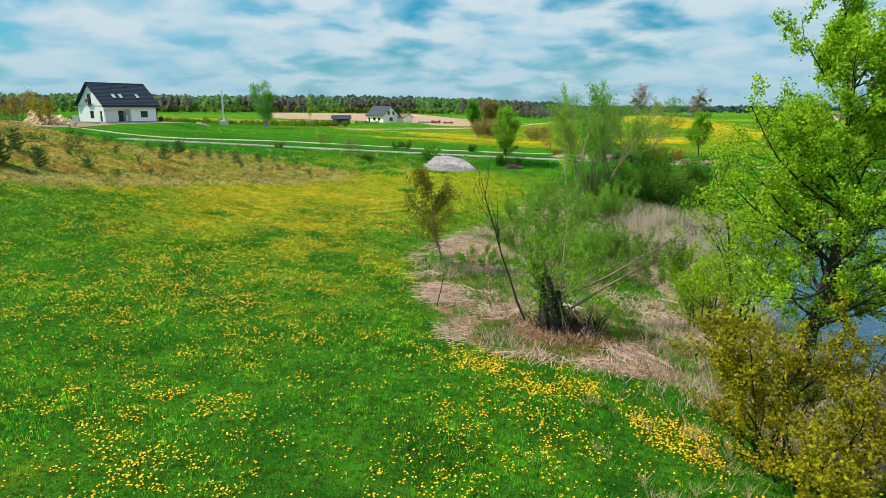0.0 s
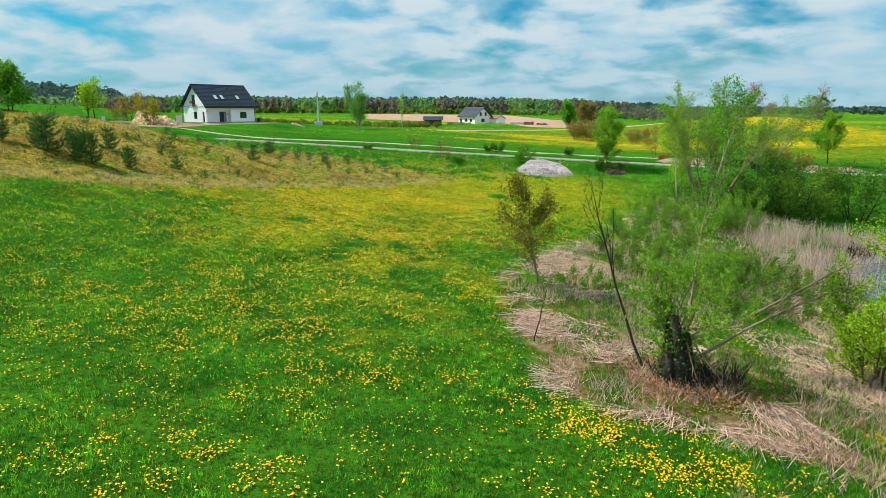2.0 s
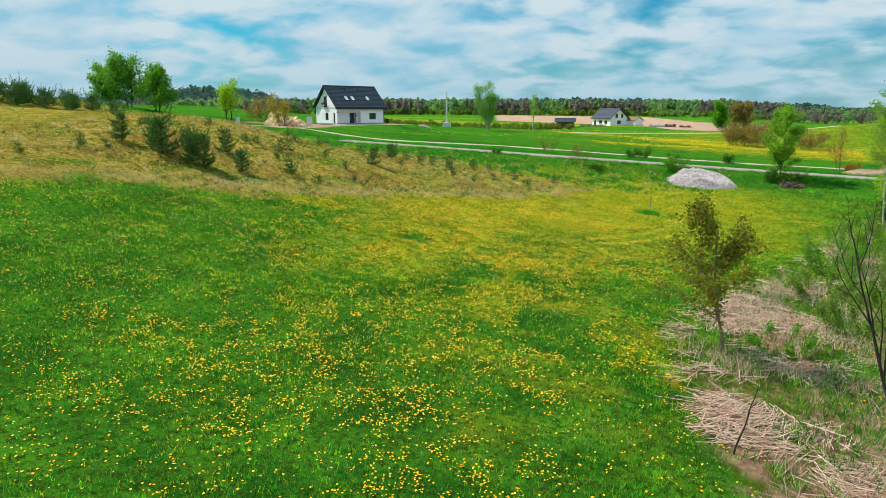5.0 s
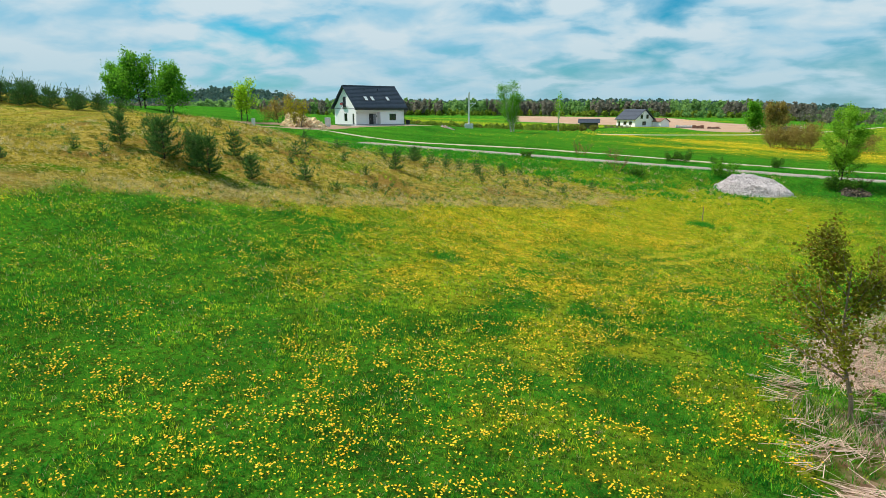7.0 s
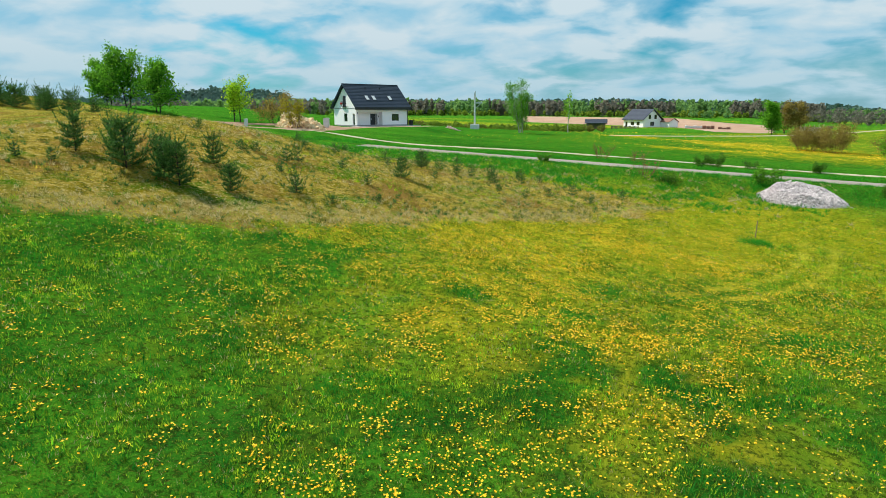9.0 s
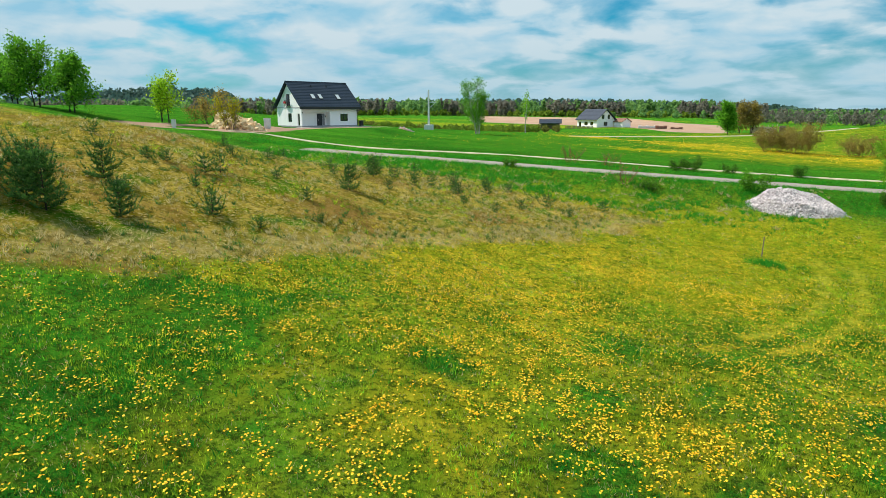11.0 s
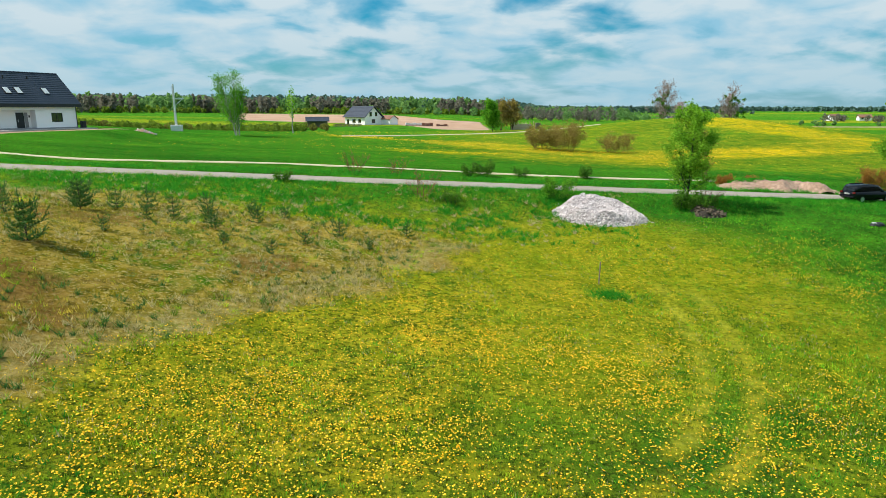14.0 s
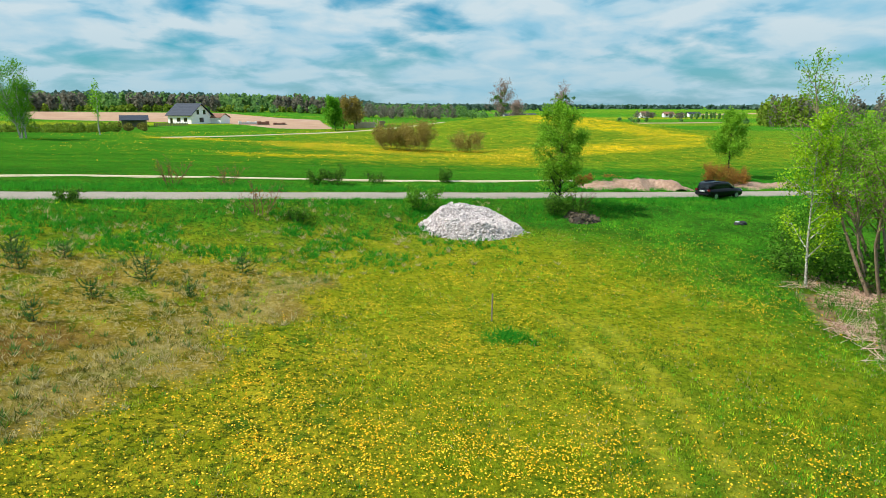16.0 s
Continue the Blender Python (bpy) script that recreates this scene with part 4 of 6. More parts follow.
part("flower_box", box(-0.55, 4.5, 4.2, -0.34, 5.2, 4.6, 0.03), RED, rail, "red box hung on the balcony")
part("string_course", box(-0.04, 0.0, 3.42, 0.0, 8.5, 3.52), RENDER_GREY, house)
part("downpipe", rod((HL - 0.1, -0.08, 0.1), (HL - 0.1, -0.08, HE - 0.3), 0.05), TRIM_DARK, house)
part("gable_lamp", box(-0.12, 7.9, 4.9, 0.0, 8.15, 5.1), BLACK_PLASTIC, house)
terrace = thing("terrace", (HX, HY, HZ), "pale paved terrace along the house front", "terrace", turn=HTURN)
part("slab", box(-1.2, -2.6, -0.7, HL + 1.4, -0.06, 0.04), PAVING, terrace)
binn = thing("wheelie_bin", (HX + 0.472 * 13.0 + 0.3, HY + 0.882 * 13.0, HZ - 0.02), "black wheeled refuse bin at the house corner", "bin", turn=HTURN)
part("body", box(-0.3, -0.3, 0.06, 0.3, 0.35, 1.0, 0.04), BLACK_PLASTIC, binn)
part("lid", box(-0.32, -0.34, 1.0, 0.32, 0.38, 1.08, 0.03), BLACK_PLASTIC, binn)
part("wheel", rod((-0.32, 0.35, 0.1), (0.32, 0.35, 0.1), 0.1), RUBBER, binn)


def meter_box(at, w, h, turn):
    ob = thing("meter_cabinet", (at[0], at[1], gz(*at)), "white electricity meter cabinet standing in the yard", "cabinet", "meter cabinets", turn)
    part("body", box(-w / 2, -0.22, 0.25, w / 2, 0.22, h, 0.02), WHITE_BOX, ob)
    part("foot", box(-w / 2 + 0.06, -0.18, -0.3, w / 2 - 0.06, 0.18, 0.25), CONCRETE, ob, "grey concrete foot")
    part("roof", box(-w / 2 - 0.04, -0.26, h, w / 2 + 0.04, 0.26, h + 0.06, 0.02), WHITE_BOX, ob)
    part("door", box(-w / 2 + 0.08, -0.235, 0.35, w / 2 - 0.08, -0.22, h - 0.1), WHITE_BOX, ob)
    return ob


meter_box((-65.2, 110.8), 0.95, 1.5, 20)
meter_box((-68.0, 94.2), 0.5, 1.05, 30)
meter_box((-66.5, 102.5), 0.3, 2.4, 10)


def heap(name, at, rx, ry, high, count, size, mat, core, label, category, seed):
    """A heap of broken pieces over a rough core."""
    rng = np.random.default_rng(seed)
    base = thing(name, (at[0], at[1], gz(*at)), label, category)

    def rise(x, y):
        r = math.hypot(x, y) * (1 + 0.16 * noise.noise(Vector((1.5 * x, 1.5 * y, seed + 3.3))))
        cone = max(0.0, 1 - r) if x > -0.25 else max(0.0, 1 - r) * 1.25
        ridge = min(1.8 * cone, 0.84 - 0.46 * max(0.0, x + 0.30) - 0.08 * abs(y))
        return high * max(0.0, ridge) * (1.04 + 0.30 * noise.noise(Vector((x * 2.5 + seed, y * 2.5, 0))))

    bm = bmesh.new()
    bmesh.ops.create_grid(bm, x_segments=28, y_segments=28, size=1.0)
    for w_ in bm.verts:
        x, y = w_.co.x, w_.co.y
        k = rise(x, y) if math.hypot(x, y) < 0.97 else -0.3
        w_.co = Vector((x * rx, y * ry, gz(at[0] + x * rx, at[1] + y * ry) - gz(*at) - 0.12 + k))
    for f in bm.faces:
        f.smooth = True
    part("core", bm, core, base)
    a, r = rng.uniform(0, 2 * np.pi, count), np.sqrt(rng.uniform(0, 1, count)) * rng.uniform(0.93, 1.1, count)
    px, py = np.cos(a) * r, np.sin(a) * r
    pz = np.array([rise(u, w) for u, w in zip(px, py)])
    C = np.c_[px * rx, py * ry, ground_z(at[0] + px * rx, at[1] + py * ry) - gz(*at) + pz - 0.10]
    cube = np.array([(x, y, z) for x in (-1, 1) for y in (-1, 1) for z in (-1, 1)], float)
    Q = np.array([(0, 1, 3, 2), (4, 6, 7, 5), (0, 4, 5, 1), (2, 3, 7, 6), (0, 2, 6, 4), (1, 5, 7, 3)])
    ax = np.linalg.qr(rng.normal(size=(count, 3, 3)))[0]
    half = size * rng.uniform(0.25, 0.8, (count, 1, 3)) * rng.uniform(0.6, 1.5, (count, 1, 1)) * (cube[None] + rng.uniform(-0.35, 0.35, (count, 8, 3)))
    V = C[:, None] + np.einsum("nij,nkj->nki", ax, half)
    F = (np.arange(count)[:, None, None] * 8 + Q[None]).reshape(-1, 4)
    tagged(part("rubble", fast_mesh("rubble", V.reshape(-1, 3), F, mat), None, base), kind="stuff")
    return base


heap("brick_heap", (-65.3, 103.5), 3.8, 3.0, 2.0, 800, 0.30, BRICKISH, SAND, "heap of broken pale bricks in the yard", "rubble heap", 4)
heap("sand_heap", (-53.5, 139.0), 1.7, 1.3, 0.6, 60, 0.10, STONE, SAND, "small heap of yellow sand beside the house", "sand heap", 6)
heap("stone_heap", (1.0, 84.6), 3.6, 2.6, 1.22, 5600, 0.085, STONE, RUBBLE, "heap of pale crushed stone on the grass", "stone heap", 8)
heap("soil_heap", (9.9, 85.6), 1.5, 1.0, 0.55, 160, 0.12, BARK, BARK_DARK, "small heap of soil and roots under the tree", "soil heap", 9)

# ---- pole with switchgear ----
PX, PY = -56.5, 161.0
pole = thing("power_pole", (PX, PY, gz(PX, PY)), "pale concrete power pole with a short cross arm", "power pole")
part("post", rod((0, 0, 0), (0, 0, 8.6), 0.19, 0.13, 10), CONCRETE, pole)
part("conduit", rod((-0.24, 0.0, 0.9), (-0.20, 0.0, 8.3), 0.06, 0.06), STEEL, pole, "grey cable conduit")
part("base_block", box(-0.95, -0.6, -0.3, 0.95, 0.6, 1.1, 0.06), CONCRETE, pole)
arm = part("cross_arm", box(-0.2, -0.09, 5.85, 1.75, 0.09, 6.08), WHITE_BOX, pole)
part("brace", rod((0.1, 0, 4.7), (1.5, 0, 5.9), 0.08), WHITE_BOX, pole)
for x in (0.9, 1.6):
    part("insulator", rod((x, 0, 6.05), (x, 0, 6.35), 0.06, 0.04), WHITE_BOX, arm)

# ---- the second house and its shed ----
house2 = thing("farmhouse", (-37.9, 311.0, gz(-30, 304.0) - 0.1), "distant white house with grey sheet roof", "house", turn=-42)
W2F, W2G = ((1.8, 1.3, 2.2, 0.1), (5.5, 2.0, 1.5, 0.9), (9.0, 1.8, 1.5, 0.9)), ((3.6, 1.4, 1.8, 3.6), (6.9, 1.4, 1.8, 3.6), (5.2, 2.2, 1.7, 0.7))
walls(house2, 12, 10.5, 3.2, 7.6, RENDER, front=[(x, z, w, k) for x, w, k, z in W2F], right=[(y, z, w, k) for y, w, k, z in W2G])
part("roof", gable_roof(12, 10.5, 3.1, 7.6, 0.7, 0.2, 8), TILE_GREY, house2, "blue-grey sheet roof")
for x, w, h_, z in W2F:
    window_set(house2, "window", pose(x, 0.08, z), w, h_)
for y, w, h_, z in W2G:
    window_set(house2, "window", pose(11.92, y, z, 0, 0, 90), w, h_)
annex = thing("annex", (-23.0, 311.0, gz(-21.4, 308)), "small pale garage with brown pitched roof", "garage", turn=-42)
walls(annex, 6, 5, 2.3, 3.8, RENDER)
part("roof", gable_roof(6, 5, 2.2, 3.8, 0.4, 0.15, 5), TILE_BROWN, annex)
shed = thing("shed", (-49.5, 279.0, gz(-49.5, 279.0)), "low brown wooden shed with open front", "shed", turn=8)
part("wall", box(0.3, 2.0, -0.2, 7.6, 4.6, 2.3), WOOD_OLD, shed)
part("roof", gable_roof(8, 5, 2.3, 3.9, 0.5, 0.15, 5), TILE_GREY, shed)
for x in (0.2, 2.7, 5.2, 7.7):
    part("post", box(x - 0.08, 0.1, -0.2, x + 0.08, 0.26, 2.4), WOOD_OLD, shed)
fence = thing("fence", (-40.0, 284.0, gz(-40.0, 284.0)), "low dark slatted fence beside the farmhouse", "fence", turn=10)
for k in range(22):
    part("slat", box(k * 0.5, 0, -0.2, k * 0.5 + 0.3, 0.05, 1.2), WOOD_OLD, fence)
part("rail", box(0, 0.05, 0.8, 11, 0.1, 0.9), WOOD_OLD, fence)
for x, y, w, h_, m_, lab in ((-12.0, 296.0, 8.0, 1.1, WHITE_BOX, "white wrapped building blocks on the soil"), (-5.5, 288.0, 4.5, 1.3, TILE_BROWN, "stack of red-brown roof tiles on pallets"), (0.2, 287.0, 5.0, 0.8, TILE_BROWN, "low stack of red-brown roof tiles")):
    st = thing("material_stack", (x, y, gz(x, y)), lab, "building material", "building material", 5)
    part("pallet", box(0, 0, -0.1, w, 1.6, 0.18), WOOD_OLD, st)
    for k in range(int(w / 1.5)):
        part("pack", box(k * 1.5 + 0.1, 0.1, 0.18, k * 1.5 + 1.4, 1.5, h_ - 0.2 * (k % 2), 0.03), m_, st)
for x, w, m_ in ((17.5, 6.0, WOOD), (24.5, 1.6, WOOD_OLD)):
    st = thing("timber_stack", (x, 216.0, gz(x, 216.0)), "stack of sawn pale timber beside the far track", "timber", turn=-8)
    for r in range(5):
        part("board", box(0, 0, r * 0.36 - 0.1, w - 0.25 * (r % 3), 2.2, r * 0.36 + 0.24, 0.02), m_, st)
for k in range(6):
    px_, py_ = 18 + 1.1 * k, 214.0
    fp = thing("fence_post", (px_, py_, gz(px_, py_)), "short pale wooden fence post", "post", "fence posts")
    part("shaft", box(-0.08, -0.08, -0.3, 0.08, 0.08, 2.2), WOOD, fp)


# ---- farms far across the valley ----
def far_farm(x, y, turn, L, W, h, H, wall, roof_, label):
    f = thing("far_house", (x, y, gz(x, y)), label, "house", "far farm buildings", turn)
    walls(f, L, W, h, H, wall)
    part("roof", gable_roof(L, W, h, H, 0.5, 0.2, 4), roof_, f)
    for x_ in (L * 0.25, L * 0.7):
        window_set(f, "window", pose(x_, -0.08, 1.0), 1.4, 1.4, deep=0.06)


# ---- the black estate car on the verge ----
def car(at, turn):
    c_ = thing("car", (at[0], at[1], gz(*at) + 0.02), "black estate car parked on the road verge", "car", turn=turn)
    c_.matrix_world = c_.matrix_world @ Matrix.Scale(0.93, 4)

    def loft(points, widths):
        bm = bmesh.new()
        rings = []
        for y, k in widths:
            rings.append([bm.verts.new((x * (1 - 0.02 * k), y, 0.25 + (z - 0.25) * (1 - 0.05 * k))) for x, z in points])
        for a, b_ in zip(rings, rings[1:]):
            for i in range(len(points)):
                bm.faces.new((a[i], a[(i + 1) % len(points)], b_[(i + 1) % len(points)], b_[i]))
        bm.faces.new(rings[0][::-1])
        bm.faces.new(rings[-1])
        bmesh.ops.recalc_face_normals(bm, faces=bm.faces)
        for f in bm.faces:
            f.smooth = True
        return bm

    low = [(-2.15, 0.42), (-2.28, 0.75), (-2.2, 1.0), (-1.0, 1.04), (0.4, 1.04), (1.15, 1.0), (1.95, 0.90), (2.25, 0.72), (2.28, 0.42), (2.0, 0.25), (-2.0, 0.25)]
    body = part("body", loft(low, ((-0.88, 1.5), (-0.8, 0), (0.8, 0), (0.88, 1.5))), CAR_PAINT, c_)
    cab = [(-2.18, 0.98), (-1.98, 1.45), (-1.75, 1.58), (-0.2, 1.64), (0.3, 1.57), (1.15, 1.0)]
    part("cabin", loft(cab, ((-0.80, 1.6), (-0.72, 0), (0.72, 0), (0.80, 1.6))), CAR_PAINT, c_)
    for s in (-1, 1):
        for x0, x1, x2, x3 in ((-1.75, -0.95, -0.95, -1.6), (-0.88, -0.05, -0.05, -0.88), (0.02, 0.82, 0.25, 0.02)):
            bm = bmesh.new()
            y = s * 0.815
            vs = [bm.verts.new(p) for p in ((x0, y, 1.06), (x1, y, 1.06), (x2, y - s * 0.01, 1.46), (x3, y - s * 0.01, 1.46))]
            bm.faces.new(vs)
            bmesh.ops.solidify(bm, geom=bm.faces[:], thickness=0.015)
            part("side_window", bm, GLASS, c_, "dark side glass")
        part("mirror", box(0.72, s * 0.86 - 0.1, 0.98, 0.86, s * 0.86 + 0.1, 1.12, 0.03), CAR_PAINT, c_)
        part("tail_lamp", box(-2.32, s * 0.72 - 0.14, 0.82, -2.2, s * 0.72 + 0.12, 1.0, 0.02), RED_LAMP, c_, "red tail lamp")
        part("headlamp", box(2.08, s * 0.66 - 0.16, 0.66, 2.27, s * 0.66 + 0.14, 0.82, 0.03), WHITE_BOX, c_, "clear headlamp")
        for x in (-1.4, 1.4):
            wheel = part("wheel", rod((x, s * 0.70, 0.32), (x, s * 0.90, 0.32), 0.315, sides=20), RUBBER, c_)
            part("rim", rod((x, s * 0.89, 0.32), (x, s * 0.915, 0.32), 0.21, sides=12), ALLOY, wheel, "silver alloy rim")
        part("roof_rail", box(-1.6, s * 0.62 - 0.02, 1.60, 0.0, s * 0.62 + 0.02, 1.68), BLACK_PLASTIC, c_)
    bm = bmesh.new()
    vs = [bm.verts.new(p) for p in ((-2.19, -0.62, 1.06), (-2.19, 0.62, 1.06), (-2.03, 0.58, 1.42), (-2.03, -0.58, 1.42))]
    bm.faces.new(vs)
    bmesh.ops.solidify(bm, geom=bm.faces[:], thickness=0.02)
    part("rear_window", bm, GLASS, c_, "dark rear glass")
    part("bumper", box(-2.34, -0.8, 0.42, -2.2, 0.8, 0.62, 0.04), CAR_PAINT, c_)
    part("number_plate", box(-2.33, -0.26, 0.74, -2.29, 0.26, 0.86), WHITE_BOX, c_, "white plate")
    part("plate_bar", box(-2.335, -0.2, 0.775, -2.33, 0.2, 0.825), BLACK_PLASTIC, c_)
    return c_


car((27.1, 90.9), 8)

stake = thing("stake", (-3.9, 69.9, gz(-3.9, 69.9)), "thin weathered wooden stake in the meadow", "stake")
part("shaft", rod((0, 0, -0.2), (0.03, 0.02, 1.25), 0.035, 0.03, 6), WOOD_OLD, stake)
bag = thing("bag", (21.3, 82.2, gz(21.3, 82.2)), "grey plastic bag lying on the grass", "bag")
bm = bmesh.new()
bmesh.ops.create_icosphere(bm, subdivisions=3, radius=0.5)
for w_ in bm.verts:
    w_.co = Vector((w_.co.x * 1.1, w_.co.y * 0.7, max(0, w_.co.z) * 0.5)) * (1 + 0.3 * noise.noise(w_.co * 4))
part("body", bm, BLACK_PLASTIC, bag)
part("flap", box(-0.42, -0.12, 0.17, -0.05, 0.12, 0.22, 0.02), WHITE_BOX, bag, "pale flap")

# sand cutting on the far side of the road
BANKS = ((16.2, 30.2, 0.75), (36.0, 47.5, 0.85))


def bank_rise(x, y, x0, x1, high):
    """A cut face towards the road, a ragged brink and a gentle fall behind."""
    f = (y - road_y(x) - 3.0 - 1.6 * (lattice(x / 1.9, x * 0, 27) - 0.5) - 0.5 * (lattice(x / 0.7, x * 0, 29) - 0.5)) / 5.5
    env = fade((x - x0) / 4.0) * fade((x1 - x) / 3.6)
    return high * env * np.clip(f / 0.30, 0, 1) ** 0.8 * (1 - fade((f - 0.42) / 0.5)) * (0.50 + 0.85 * lattice(x / 3.4, y / 3.0, 33) + 0.25 * (lattice(x / 0.8, y / 1.2, 35) - 0.5))


for k, (x0, x1, high) in enumerate(BANKS):
    nx, ny = int((x1 - x0) * 6), 34
    V = []
    for i in range(nx + 1):
        for j in range(ny + 1):
            x = x0 + (x1 - x0) * i / nx
            f = j / ny
            y = road_y(x) + 2.4 + 6.6 * f
            h = float(bank_rise(np.array(x), np.array(y), x0, x1, high))
            rough = 0.10 * noise.noise(Vector((x * 1.7, y * 1.7, k))) + 0.09 * noise.noise(Vector((x * 4.5, y * 2, 1)))
            V.append((x, y, gz(x, y) - 0.07 + h + rough * min(1.0, h * 3)))
    F = [(i * (ny + 1) + j, (i + 1) * (ny + 1) + j, (i + 1) * (ny + 1) + j + 1, i * (ny + 1) + j + 1) for i in range(nx) for j in range(ny)]
    tagged(new("sand_bank", fast_mesh("sand_bank", V, F, SAND, True)), "bare sandy cutting beside the gravel road", "bank", kind="structure")

# ---- trees by the pond ----
BROAD = dict(forks=(26, 9, 5), bare=(0.12, 0.12, 0.05), angle=(62, 48, 42), ratio=(0.44, 0.42, 0.45), shape=lambda f: 1.15 - 0.8 * f, bend=0.09)
SHRUB = dict(forks=(9, 5, 3), bare=(0.15, 0.15, 0.1), angle=(40, 42, 40), ratio=(0.45, 0.45, 0.5), shape=lambda f: 1.1 - 0.6 * f, bend=0.12)
SPARSE = dict(forks=(10, 4, 3), bare=(0.35, 0.25, 0.1), angle=(45, 45, 40), ratio=(0.36, 0.45, 0.5), shape=lambda f: 1.3 - 0.8 * f)
DROOP = dict(forks=(18, 7, 4), bare=(0.38, 0.15, 0.1), angle=(30, 42, 45), ratio=(0.34, 0.5, 0.5), rise=(0.03, -0.02, -0.08), shape=lambda f: 1.3 - 0.9 * f)

tree("alder_tree", (14.2, 23.0), 15.0, 2, 82000, 0.078, LEAF_LIME, BARK_DARK, "tall fresh green tree at the pond's edge", seed=3, top=3, jitter=0.10, spec=dict(BROAD, ratio=(0.43, 0.45, 0.45), bare=(0.2, 0.12, 0.05)), lean=0.10, spread=0.35, radius=0.17)
tree("maple_bush", (10.3, 15.9), 5.2, 14, 29000, 0.066, LEAF_OLIVE, BARK_DARK, "olive-yellow leafing bush beside the pond tree", "bush", seed=5, jitter=0.085, spec=dict(SHRUB, bend=0.16), lean=0.62, spread=0.9, radius=0.045)
tree("willow_bush", (13.2, 29.5), 4.6, 9, 16000, 0.062, LEAF_LIME, BARK, "yellow-green willow bush among reeds", "bush", seed=6, jitter=0.12, spec=SHRUB, lean=0.45, spread=0.5)
tree("maple_sapling", (-0.05, 36.4), 5.1, 1, 5200, 0.085, LEAF_MAROON, BARK_WILLOW, "young maple with reddish-olive spring leaves", "tree", seed=8, jitter=0.13, spec=dict(SPARSE, bare=(0.24, 0.15, 0.1), forks=(15, 5, 3), angle=(46, 42, 40), ratio=(0.52, 0.5, 0.5), shape=lambda f: 1.15 - 0.6 * f), radius=0.075, lean=0.03)
tree("dead_sapling", (-0.3, 28.8), 2.3, 1, 0, 0, None, BARK_DARK, "thin bare dark sapling standing in straw", "sapling", seed=9, top=1, spec=dict(SPARSE, forks=(4, 0, 0), angle=(25, 30, 30), ratio=(0.2, 0.3, 0.3)), radius=0.03, lean=-0.18)

# leaning bare tree beside the old willow stool
rng = np.random.default_rng(21)
paths, tips = [], []
lean_spec = dict(BASIC, forks=(7, 4, 2), bare=(0.45, 0.2, 0.1), angle=(28, 35, 35), ratio=(0.45, 0.45, 0.5), bend=0.06, rise=(0.06, 0.10, 0.05))
grow(rng, (0, 0, -0.2), (-0.44, 0.12, 1), 7.4, 0.065, 0, 2, lean_spec, paths, tips)
leaning = thing("leaning_tree", (4.05, 27.7, gz(4.05, 27.7)), "slim dark leaning tree with bare branches", "tree")
part("trunk", fast_mesh("trunk", *tubes(paths, 6), BARK_DARK, True), None, leaning)

# old pollard willow: ivy-dark stumps, thin shoots, broken limbs lying toward the pond
SX, SY = 5.1, 27.2
stool = thing("willow_stool", (SX, SY, gz(SX, SY)), "old broken willow stool with dark ivy and fresh shoots", "tree")
rng = np.random.default_rng(22)
stems, C, shoots, tips = [], [], [], []
for k in range(9):
    a = 2 * math.pi * k / 9 + rng.uniform(-0.3, 0.3)
    r = rng.uniform(0.3, 1.05)
    f = np.array([r * math.cos(a), 0.6 * r * math.sin(a), -0.2])
    h = rng.uniform(1.7, 3.1)
    e = f + np.array([rng.normal() * 0.2, rng.normal() * 0.15, h])
    stems.append([(f, 0.27), ((f + e) / 2 + rng.normal(size=3) * 0.06, 0.20), (e, 0.12)])
    m = 190
    t = rng.uniform(0.25, 1, m)[:, None]
    C.append(f + (e - f) * t + rng.normal(size=(m, 3)) * np.array([0.2, 0.2, 0.12]))
    for s in range(2):
        grow(rng, e - np.array([0, 0, rng.uniform(0, 1.0)]), (rng.normal() * 0.75, rng.normal() * 0.6, 1), rng.uniform(2.0, 3.8), 0.018, 1, 2, dict(BASIC, forks=(0, 7, 0), angle=(30, 36, 30), ratio=(0.4, 0.5, 0.4), bare=(0.1, 0.1, 0.1)), shoots, tips)
for stem in stems:
    part("stump", fast_mesh("stump", *tubes([stem], 7), BARK_DARK, True), None, stool, "dark broken stem")
part("ivy", fast_mesh("ivy", *leaves(rng, np.vstack(C), 0.075), LEAF_DARK), None, stool, "dark ivy leaves")
part("shoot", fast_mesh("shoot", *tubes(shoots, 4), TWIG, True), None, stool)
q0, q1 = np.array([t[0] for t in tips]), np.array([t[1] for t in tips])
pick = rng.integers(0, len(q0), 5200)
part("shoot_leaf", fast_mesh("shoot_leaf", *leaves(rng, q0[pick] + (q1 - q0)[pick] * rng.uniform(0, 1, (5200, 1)) + rng.normal(size=(5200, 3)) * 0.05, 0.060, long=2.2), LEAF_WILLOW), None, stool, "fresh green willow leaves")
dead = []
for k, (s, e) in enumerate((((0.5, 0.2, 1.5), (8.2, 4.4, 3.3)), ((0.6, 0.0, 0.8), (7.2, 3.6, 2.6)), ((0.5, 0.3, 1.9), (2.6, 0.6, 1.7)), ((0.4, -0.3, 1.6), (1.5, -1.0, 0.1)), ((0.1, -0.4, 1.9), (0.5, -1.0, 0.0)), ((0.6, -0.1, 1.0), (2.0, -0.4, 0.0)))):
    s, e = np.array(s), np.array(e)
    grow(rng, s, e - s, np.linalg.norm(e - s), 0.065 if k < 2 else 0.035, 0, 1, dict(BASIC, forks=(12 if k < 2 else 3, 0, 0), bare=(0.45, 0, 0), angle=(22, 30, 30), ratio=(0.28, 0.3, 0.3), bend=0.05, rise=(0.0, 0.0, 0.0)), dead, [])
